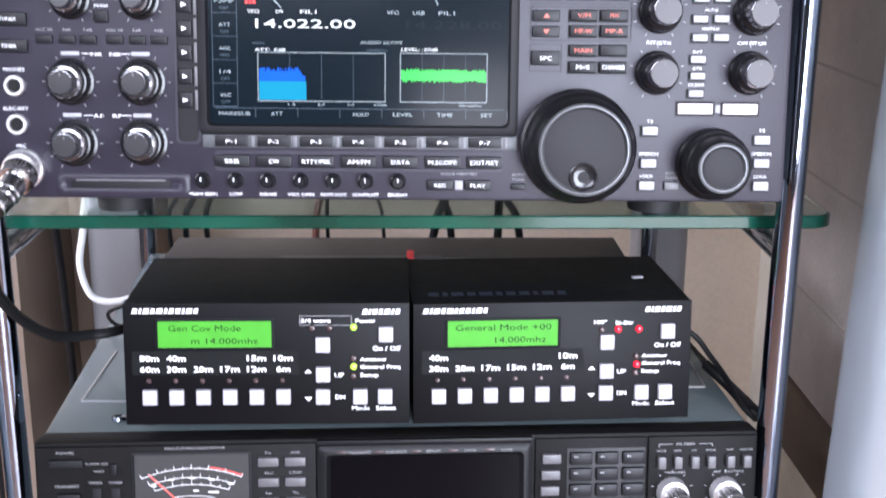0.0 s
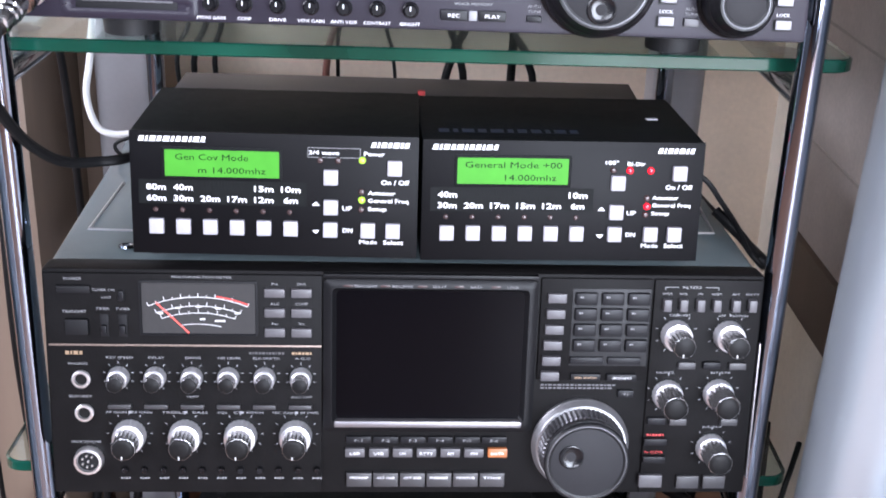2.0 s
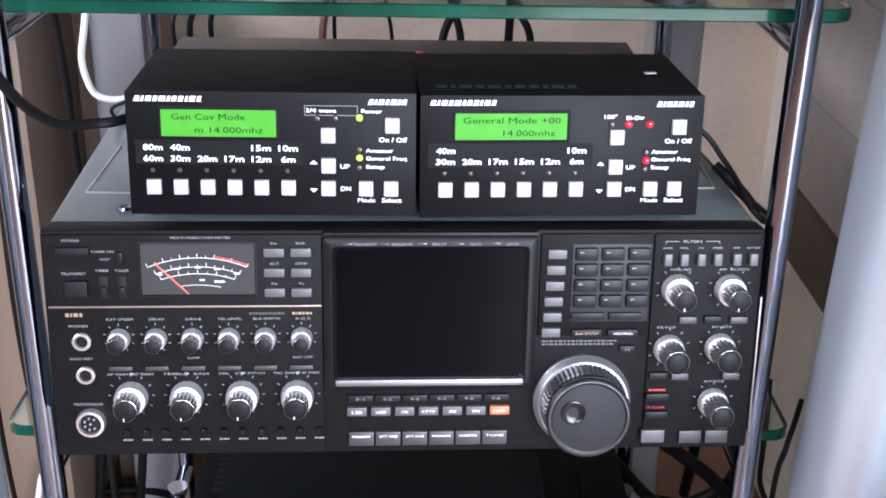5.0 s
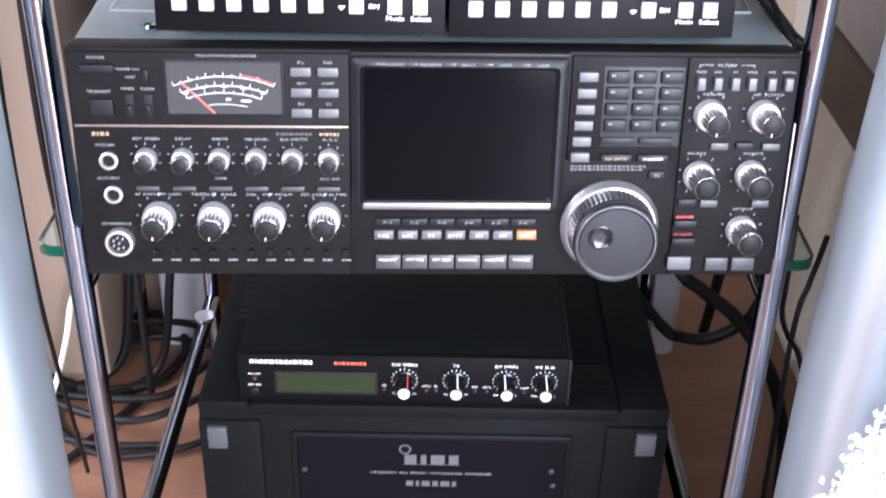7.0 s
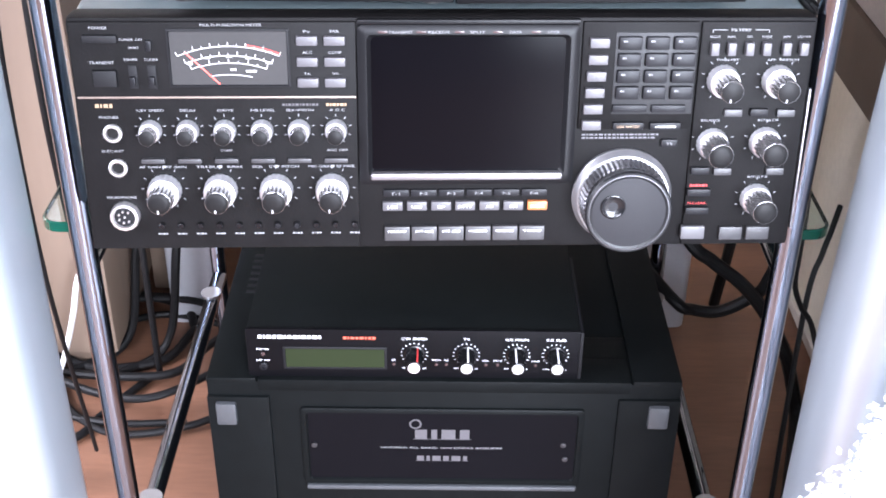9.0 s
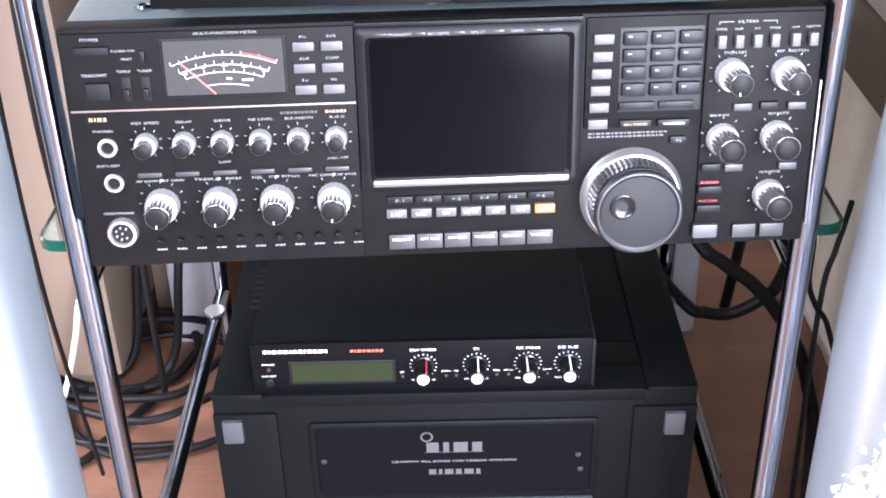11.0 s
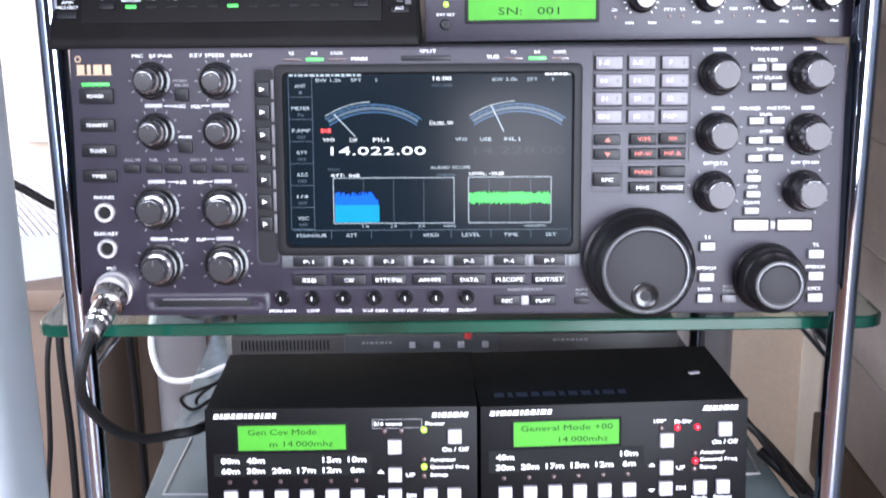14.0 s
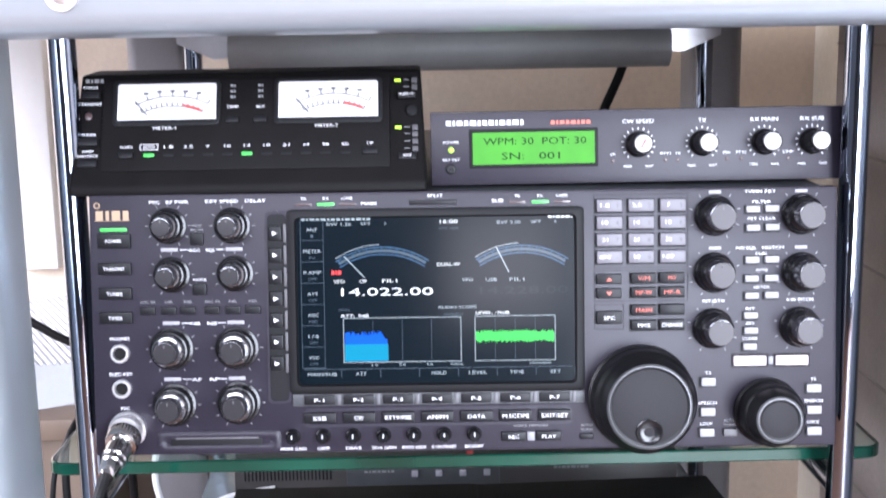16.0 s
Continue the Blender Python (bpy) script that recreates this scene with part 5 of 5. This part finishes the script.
        text(t, "MIN", x - 6.4, 11.2, 1.4, w=4.4, y=y), text(t, "MAX", x + 6.4, 11.2, 1.4, w=4.6, y=y)
    for x, s in ((-25.6, "CW"), (5.2, "PTT1"), (12.4, "TX"), (41, "FSK"), (49.5, "PTT2"), (77, "LINE")):
        lathe("light", t, x, 14.6, [(1.2, 0), (1.2, -1.2), (0, -1.6)], LED_OFF, seg=12)
        text(t, s, x, 18.4, 1.5, w=1.5 * len(s), y=y)
    return t


keyer(DESK @ pose(0.115, 0.024, 0.1585), True)
keyer(pose(-0.002, 0.076, F - 0.4385), False)


def control_head():
    t = thing("amplifier_control_head", DESK @ pose(-0.120, 0.0, 0.158), "black sloping amplifier control box with two white meters", "controller")
    tilt = 20.0
    bm = bmesh.new()
    s = math.tan(radians(tilt))
    pts = [(0, 0), (0, 5), (4 + 62 * s, 67), (60, 68.5), (60, 0)]
    sides = [[bm.verts.new((x * (1 - 0.00042 * z) / 1000, y / 1000, (z + y * SLOPE) / 1000)) for y, z in pts] for x in (-101, 101)]
    fs = [bm.faces.new(sides[0]), bm.faces.new(sides[1])]
    for k in range(5):
        fs.append(bm.faces.new((sides[0][k], sides[0][(k + 1) % 5], sides[1][(k + 1) % 5], sides[1][k])))
    bmesh.ops.bevel(bm, geom=list(bm.edges), offset=0.0022, segments=3, affect="EDGES", profile=0.6)
    put("case", finish(bm, "case", PANEL_OLD, True), t)
    f = new("face")
    f.parent = t
    f.matrix_basis = pose(0, 0.0005, 0.001, -(tilt - 3.0))
    box("meter_panel", f, -83.8, 80.5, -1.8, 3, 13.0, 68, PANEL_OLD, 1.6)
    y = -2.0
    for a, b, s in ((-74.9, -18.7, "METER-1"), (16.8, 73.7, "METER-2")):
        ring_frame("meter_frame", f, a - 2.5, b + 2.5, 39.6, 67.4, 2.0, 3.2, RECESS, inner=-1.8, bev=0.5)
        flat("meter_card", f, [rect((a + b) / 2, 54.2, b - a, 22.0)], METER_WHITE, -2.1, "lit white meter card")
        flat("meter_sill", f, [rect((a + b) / 2, 42.2, b - a, 2.4)], RECESS, -2.15)
        c = ((a + b) / 2 + 3, 12.8)
        for rad, half, n in ((44.7, 27, 7), (38.7, 26, 13)):
            marks = [p for i in range(n) for q in (-half + 2 * half * i / (n - 1),) for p in line([arc(*c, rad, q, q, 1)[0], arc(*c, rad + 2.6, q, q, 1)[0]], 0.6)]
            flat("meter_scale", f, band(*c, rad, -half, half, 0.5) + marks, METER_INK, -2.3)
        flat("meter_red_zone", f, band(*c, 39.6, 9, 25, 1.2), METER_RED, -2.35)
        flat("meter_needle", f, line([((a + b) / 2 - 18, 54.5), ((a + b) / 2 - 11, 46)], 0.8), METER_INK, -2.5)
        for k in range(5):
            flat("scale_legend", f, [rect(c[0] - 15 + 7.5 * k, 60.6 - 0.35 * (k - 2) ** 2, 2.6, 1.2)], METER_INK, -2.3)
        text(f, s, (a + b) / 2 - 1, 38.4, 1.8, CABLE_WHITE, w=13, y=y)
    bands = ("AUTO", "1.8", "3.5", "7", "10", "14", "18", "21", "24", "28", "50")
    for i, s in enumerate(bands):
        x = -56.2 + i * 11.1
        text(f, s, x, 27.2, 1.7, w=1.55 * len(s) + 0.6, y=y)
        button("band_light", f, x, 22.4, 6, 2.0, 0.5, LED_GREEN if s in ("AUTO", "14") else RECESS, "lit green" if s in ("AUTO", "14") else "", y=-1.8)
    flat("legend_frame", f, outline(-61.2, -51.2, 25.6, 28.8, 0.35), WHITE_INK, y)
    for x, s in ((-69, "DOWN"), (69, "UP")):
        text(f, s, x, 27.4, 1.7, w=1.7 * len(s), y=y)
        button("key", f, x, 22.6, 8.5, 4.0, 2, DARK_BTN, y=-1.8)
    for x, q in ((-9.3, "TEMP"), (6.5, "ALC")):
        button("key", f, x, 42.6, 7.5, 3.6, 2, DARK_BTN, y=-1.8)
        text(f, q, x, 50.6, 1.7, w=1.8 * len(q), y=y)
        for k in range(3):
            blocks("legend", f, x, 63.4 - k * 3.4, 3.4, 1.4, 2, DIM_INK, y)
    for z, s in ((64.0, "POWER"), (54.0, "TRANSMIT"), (35.6, "TUNER"), (25.6, "AMP/"), (22.8, "PROTECT")):
        text(f, s, -91, z, 1.7, w=1.7 * len(s), y=-0.8)
    for z in (59.6, 31.0, 18.4):
        button("key", f, -91, z, 11, 4.4, 2.2, DARK_BTN)
    lathe("light", f, -91.5, 46.6, [(2.2, 0), (2.2, -1), (0, -1.8)], LED_OFF, seg=20)
    blocks("maker_mark", f, -89, 68.0, 11, 2.2, 4, DIM_INK, -0.8)
    for z, m in ((65.6, LED_YELLOW), (37.0, LED_YELLOW)):
        button("light", f, 85, z, 3.6, 1.4, 0.8, m, "lit yellow-green mark")
    for z in (65.6, 61.4, 37.0, 33, 28.6, 24.2):
        button("number_plate", f, 94.6, z, 3.2, 3.0, 0.4, GREY_BTN, bev=0.2)
        flat("legend_line", f, [rect(90, z, 3.4, 0.4)], DIM_INK, -0.8)
    for z, s in ((56.4, "INPUT"), (19.6, "ANT")):
        button("key", f, 90, z, 10, 4.2, 2, DARK_BTN)
        text(f, s, 90, z, 1.7, w=1.7 * len(s), y=-2.3)
    lathe("light", f, 93, 47, [(3, 0), (3, -1), (0, -1.4)], RECESS, seg=20)
    return t


control_head()


def amplifier():
    t = thing("power_amplifier", pose(0.0090, 0.071, 0.0), "large dark grey power amplifier standing on the floor", "amplifier")
    top = 1000 * (F - 0.4365)
    bm = bmesh.new()
    box_bm(bm, -170, 170, 6, 378, 14, top - 3, 3)
    put("case", finish(bm, "case", AMP, True), t)
    bm = bmesh.new()
    box_bm(bm, -174, 174, 0, 60, 12, top - 1, 4)
    put("front_frame", finish(bm, "front_frame", AMP, True), t)
    for x0, x1 in ((-174, -137), (137.5, 174)):
        box("top_shoulder", t, x0, x1, 0.5, 365, top - 6, top + 1.2, AMP, 2.5)
    box("front_lip", t, -136, 136.5, -0.5, 30, top - 10, top + 0.6, AMP, 2)
    for x0, x1 in ((-174, -128), (128, 174)):
        box("side_column", t, x0, x1, -3.0, 5, 20, top - 14, AMP, 2)
    for x in (-160, 158):
        box("latch", t, x - 7.5, x + 7.5, -6.5, 0, top - 38, top - 18, CASE, 2, "grey catch")
    ring_frame("window_frame", t, -106, 104, top - 98, top - 24, 5, 3, AMP, inner=-1, bev=1)
    flat("window", t, [rect(-1, top - 61, 200, 66)], GLOSS, -1.2, "glossy black window")
    box("window_lip", t, -104, 102, -5, 0, top - 102, top - 98, CASE, 1.2)
    blocks("maker_mark", t, -1, top - 49, 44, 9.5, 4, GREY_BTN, -1.5, label="silver maker's mark")
    flat("maker_dot", t, line(arc(-21, top - 39, 4, 0, 360, 20), 1.4), GREY_BTN, -1.5)
    text(t, "HF/50MHz ALL BAND 1kW LINEAR AMPLIFIER", -1, top - 62, 1.8, DIM_INK, w=92, y=-1.5)
    blocks("model_mark", t, -1, top - 72.5, 40, 5, 6, GREY_BTN, -1.5)
    for x, z in ((-97, -60), (90, -58), (92, -72)):
        lathe("screw", t, x, top + z, [(2.2, 0), (2.2, -2.4), (0, -2.8)], DULL_STEEL, seg=16)
    for k in range(7):
        for r in range(3):
            box("vent_slot", t, -160, -146, 250 + k * 9 - 140, 254 + k * 9 - 140, top + 0.8, top + 1.6, RECESS, 0.2) if r == 0 else None
    for x in (-150, 150):
        for y in (30, 340):
            lf = lathe_mesh("rubber_foot", [(0, 0), (16, 0), (16, 14), (0, 14)], RUBBER, seg=24)
            put("rubber_foot", lf, t, (x, y, 0), turn=(90, 0, 0))
    return t


amplifier()


# ---- plugs and cables ----
def plug():
    p = thing("microphone_plug", DESK @ pose(-0.1909, -0.0105, 0.0245, 30, 0, -8), "shiny nickel microphone plug with black cable", "plug")
    lathe("lock_ring", p, 0, 0, [(0, 0.5), (9.4, 0.5), (9.4, -7), (8.6, -8.2), (6.8, -8.4)], PLATED, "knurled nickel lock ring", seg=64, grips=32, depth=0.5, rows=(1, 2))
    lathe("shell", p, 0, 0, [(7.0, -8), (7.0, -19), (6.2, -20), (6.2, -23), (5.4, -24), (5.2, -31), (4.2, -33), (0, -33)], PLATED, seg=40)
    return p


plug()
cable("microphone_cable", [(-0.195, -0.036, F + 0.014), (-0.199, -0.045, F - 0.001), (-0.202, -0.040, F - 0.020), (-0.203, -0.015, F - 0.043), (-0.201, 0.012, F - 0.064), (-0.194, 0.038, F - 0.081), (-0.180, 0.056, F - 0.087), (-0.160, 0.075, F - 0.088), (-0.135, 0.16, F - 0.09)],
      0.0032, CABLE, "black microphone cable hanging beside the rack post")
cable("white_cable", [(-0.236, 0.30, F - 0.030), (-0.2409, 0.28, F - 0.0814), (-0.2458, 0.28, F - 0.11), (-0.2403, 0.28, F - 0.1335), (-0.2282, 0.28, F - 0.1407), (-0.2096, 0.28, F - 0.1385), (-0.185, 0.285, F - 0.130), (-0.15, 0.29, F - 0.126)], 0.0027, CABLE_WHITE, "white cable looping under the glass shelf")
for x, dip, back in ((-0.196, 0.126, 0.21), (-0.188, 0.134, 0.225)):
    cable("thin_cable", [(x + 0.045, back + 0.03, F - 0.112), (x + 0.01, back, F - 0.117), (x - 0.012, back, F - dip), (x - 0.004, back, F - dip - 0.010), (x + 0.012, back + 0.01, F - dip - 0.004), (x + 0.03, back + 0.03, F - 0.128)], 0.0014, CABLE, "thin black wire curling behind the controller")
for i, (a, b, r, m) in enumerate((((-0.180, -0.086), (-0.193, -0.131), 0.0034, CABLE), ((-0.167, -0.086), (-0.174, -0.131), 0.0030, CABLE), ((-0.062, -0.075), (-0.075, -0.130), 0.0040, CABLE_BROWN), ((-0.047, -0.072), (-0.064, -0.105), 0.0022, CABLE),
                                  ((-0.022, -0.086), (-0.013, -0.128), 0.0020, CABLE), ((0.053, -0.080), (0.032, -0.133), 0.0046, CABLE), ((0.033, -0.080), (0.049, -0.133), 0.0042, CABLE), ((0.086, -0.080), (0.112, -0.134), 0.0042, CABLE), ((-0.196, -0.088), (-0.208, -0.130), 0.0026, CABLE_GREY))):
    cable("hanging_cable", [(a[0] - 0.3 * (b[0] - a[0]), 0.455, F + 0.02), (a[0], 0.446, F + a[1]), (b[0], 0.440, F + b[1]), (b[0] * 0.9, 0.47, F - 0.25), (b[0] * 0.5, 0.50, F - 0.5), (b[0] * 0.4, 0.53, 0.012)], r * 0.82, m, "thin cable hanging behind the rack")
cable("control_cable", [(0.160, 0.10, F - 0.088), (0.188, 0.09, F - 0.098), (0.203, 0.09, F - 0.115), (0.2165, 0.095, F - 0.1335), (0.2275, 0.10, F - 0.152), (0.243, 0.12, F - 0.170), (0.255, 0.30, F - 0.20), (0.262, 0.50, F - 0.24), (0.264, 0.64, F - 0.34), (0.266, 0.66, 0.01)], 0.0018, CABLE, "black control cable beside the transceiver")
cable("control_cable", [(0.205, 0.11, F - 0.128), (0.2175, 0.10, F - 0.138), (0.235, 0.11, F - 0.158), (0.249, 0.13, F - 0.172), (0.260, 0.32, F - 0.21), (0.268, 0.50, F - 0.26), (0.272, 0.64, F - 0.36), (0.274, 0.66, 0.01)], 0.0034, CABLE, "thicker black cable running down beside the transceiver")
cable("power_cable", [(0.19, 0.48, F - 0.42), (0.2368, 0.36, F - 0.483), (0.2644, 0.35, F - 0.508), (0.2954, 0.35, F - 0.533), (0.3226, 0.35, F - 0.566), (0.3502, 0.35, F - 0.614), (0.366, 0.35, F - 0.66), (0.37, 0.33, 0.02), (0.33, 0.20, 0.008), (0.30, 0.10, 0.008)], 0.0068, CABLE, "thick black power cable curving to the floor")
cable("looped_cable", [(0.20, 0.44, F - 0.55), (0.2415, 0.38, F - 0.576), (0.2599, 0.38, F - 0.5854), (0.2862, 0.38, F - 0.5876), (0.313, 0.38, F - 0.573), (0.3298, 0.38, F - 0.552), (0.338, 0.39, F - 0.50), (0.335, 0.46, F - 0.35), (0.33, 0.56, 0.012)], 0.0062, CABLE, "thick black looped cable behind the rack")
cable("thin_cable", [(0.312, 0.26, F - 0.375), (0.300, 0.22, F - 0.388), (0.2939, 0.2, F - 0.407), (0.2953, 0.2, F - 0.435), (0.3039, 0.2, F - 0.457), (0.3174, 0.2, F - 0.480), (0.34, 0.21, F - 0.56), (0.35, 0.22, 0.006)], 0.0023, CABLE, "thin black cable by the cream wall")
cable("thin_cable", [(0.345, 0.27, F - 0.40), (0.334, 0.25, F - 0.415), (0.327, 0.24, F - 0.43), (0.318, 0.23, F - 0.48), (0.320, 0.22, 0.006)], 0.0024, CABLE_GREY, "grey cable hanging by the cream wall")
rng = random.Random(11)
for k in range(4):
    cx, cy, rx, ry = -0.36 + 0.02 * k, 0.50 - 0.025 * k, 0.085 + 0.012 * k, 0.07 + 0.01 * k
    pts = [(cx + rx * math.cos(a) + rng.uniform(-0.01, 0.01), cy + ry * math.sin(a) + rng.uniform(-0.01, 0.01), 0.007 + 0.010 * (k % 3) + rng.uniform(0, 0.006)) for a in [k + i * 0.7 for i in range(10 + k)]]
    cable("coiled_cable", pts, 0.0052 - 0.0004 * k, CABLE, "black cable coiled on the floor")
for k, (a, b) in enumerate((((-0.30, 0.55), (-0.345, 0.47)), ((-0.27, 0.56), (-0.30, 0.46)), ((-0.33, 0.50), (-0.42, 0.44)))):
    cable("hanging_cable", [(a[0] + 0.03, a[1], F - 0.34), (a[0], a[1] - 0.02, F - 0.45), (b[0] + 0.02, b[1] + 0.02, F - 0.58), (b[0], b[1], 0.02), (b[0] - 0.06, b[1] - 0.05, 0.008)], 0.0048, CABLE, "thin cable hanging behind the rack")
cable("white_lead", [(-0.335, 0.43, F - 0.50), (-0.354, 0.40, 0.169), (-0.366, 0.40, 0.140), (-0.376, 0.40, 0.100), (-0.395, 0.40, 0.042), (-0.412, 0.385, 0.006), (-0.44, 0.36, 0.006)], 0.0031, CABLE_WHITE, "white lead hanging to the floor")
cable("floor_cable", [(-0.31, 0.42, 0.006), (-0.345, 0.36, 0.006), (-0.365, 0.32, 0.006), (-0.40, 0.31, 0.006), (-0.47, 0.33, 0.006)], 0.0044, CABLE, "black cable lying on the floor")


# ---- switch box behind the controllers ----
def switch_box():
    t = thing("switch_box", pose(0.0, 0.300, 0.5776), "brownish grey metal switch box with four white keys and red knob", "switch box")
    box("case", t, -185, 185, 0, 62, 0.3, 27.5, DUN, 1.5)
    box("key_panel", t, -91, 36, -2.5, 2, 0.6, 28.6, CASE, 0.6)
    for i in range(4):
        button("white_key", t, -34.5 + i * 20, 20.5, 5.4, 4.8, 3, PALE_BTN, "small white key", y=-2.5)
    button("red_knob", t, 11.5, 30.5, 6.0, 9, 5, RED_INK, "red knob", y=-2.5, bev=1.5)
    blocks("legend", t, -64, 22.5, 26, 2.0, 7, DIM_INK, -2.8)
    blocks("legend", t, 96, 22.5, 30, 2.0, 8, DIM_INK, -0.4)
    for i in range(24):
        button("vent_slot", t, -176 + i * 3.1, 20, 1.3, 9, 0.3, RECESS, bev=0.1)
    return t


switch_box()
# small white chip lying on the right-hand controller
bm = bmesh.new()
box_bm(bm, -3.6, 3.6, -1.6, 1.6, 0, 0.9, 0.4)
chip = new("white_chip", finish(bm, "white_chip", PALE_BTN))
chip.matrix_world = DESK @ pose(0.151, 0.085, -0.0487, 7, 0, 20)
tagged(chip, "small white chip lying on the black controller", "chip")
# screw and raised seam on the lower transceiver's lid
lid = thing("lid_screw", DESK @ pose(-0.163, 0.0635, -0.1300), "shiny screw on the transceiver lid", "screw")
put("screw_head", lathe_mesh("screw_head", [(5, 0.4), (4.6, -0.8), (3, -1.2), (2.2, -0.6), (0, -0.6)], CHROME, seg=24), lid, turn=(-90, 0, 0))


def bright_patch_mound():
    """A made-up white mound for a blown-out bright patch: a lumpy body and many small tufts."""
    s = thing("bright_patch_mound", pose(0.401, -0.165, 0), "white shaggy mound standing in for a blown-out bright patch", "stool")
    top = F - 0.214
    prof = [(0.0, 1.0), (0.25, 0.995), (0.5, 0.975), (0.72, 0.93), (0.88, 0.85), (0.98, 0.74), (1.06, 0.6), (1.12, 0.4), (1.15, 0.2), (1.15, 0.0)]
    rng = random.Random(3)
    bm = bmesh.new()
    seg, rings = 44, []
    for r, h in prof:
        if r == 0:
            rings.append([bm.verts.new((0, 0, top * h))])
        else:
            ring = []
            for k in range(seg):
                a = 2 * math.pi * k / seg
                q = 1 + 0.07 * noise.noise((3 * math.cos(a), 3 * math.sin(a), 4 * h))
                ring.append(bm.verts.new((0.172 * r * q * math.cos(a), 0.098 * r * q * math.sin(a), top * h)))
            rings.append(ring)
    for p, q in zip(rings, rings[1:]):
        for k in range(seg):
            n = (k + 1) % seg
            bm.faces.new((p[0], q[k], q[n])) if len(p) == 1 else bm.faces.new((p[k], p[n], q[n], q[k]))
    base = [(f.calc_center_median(), f.normal.copy(), f.calc_area()) for f in bm.faces]
    put("patch_body", finish(bm, "patch_body", PATCH_WHITE, True), s)
    vs, fs = [], []
    for c, n, area_ in base:
        out = Vector((c.x / 0.172, c.y / 0.098, 0.6)).normalized()
        for _ in range(int(area_ * 360000) + 1):
            p = c + Vector((rng.uniform(-1, 1), rng.uniform(-1, 1), rng.uniform(-1, 1))) * math.sqrt(area_) * 0.6
            tip = p + (out + Vector((rng.uniform(-0.6, 0.6), rng.uniform(-0.6, 0.6), rng.uniform(-0.6, 0.4)))) * rng.uniform(0.0010, 0.0030)
            i = len(vs)
            for q in range(3):
                a = q * 2.1 + rng.random()
                vs.append(p + Vector((math.cos(a), math.sin(a), math.sin(a * 2))) * 0.0017)
            vs.append(tip)
            fs += [(i, i + 1, i + 3), (i + 1, i + 2, i + 3), (i + 2, i, i + 3)]
    me = bpy.data.meshes.new("patch_nap")
    me.from_pydata([tuple(v) for v in vs], [], fs)
    me.materials.append(PATCH_WHITE)
    tagged(put("patch_nap", me, s), kind="stuff")
    return s


bright_patch_mound()
cable("black_lead", [(-0.62, 0.40, F + 0.05), (-0.50, 0.37, F + 0.035), (-0.40, 0.35, F + 0.022), (-0.345, 0.345, F - 0.002), (-0.30, 0.36, F - 0.05), (-0.295, 0.40, F - 0.20), (-0.30, 0.42, 0.006)], 0.0036, CABLE, "black lead running past the rack post")
# straight dark strip added for the dark reflection along the rack post
cable("hanging_cable", [(-0.285, 0.26, F - 0.035), (-0.2925, 0.205, F - 0.06), (-0.2915, 0.20, F - 0.16), (-0.293, 0.20, F - 0.30), (-0.300, 0.24, F - 0.50), (-0.32, 0.30, 0.006)], 0.0030, CABLE, "straight dark strip standing in for the post's dark reflection")
cable("hanging_cable", [(-0.290, 0.26, F - 0.045), (-0.303, 0.21, F - 0.075), (-0.308, 0.20, F - 0.16), (-0.317, 0.20, F - 0.24), (-0.325, 0.22, F - 0.45), (-0.34, 0.30, 0.006)], 0.0021, CABLE, "thin cable hanging behind the desk leg")
cable("aerial_lead", [(0.175, 0.49, F + 0.237), (0.1624, 0.47, F + 0.206), (0.1538, 0.47, F + 0.1853), (0.1452, 0.47, F + 0.1656), (0.120, 0.47, F + 0.10), (0.10, 0.50, F - 0.02), (0.09, 0.55, 0.01)], 0.0042, CABLE, "thick black lead hanging behind the keyer")
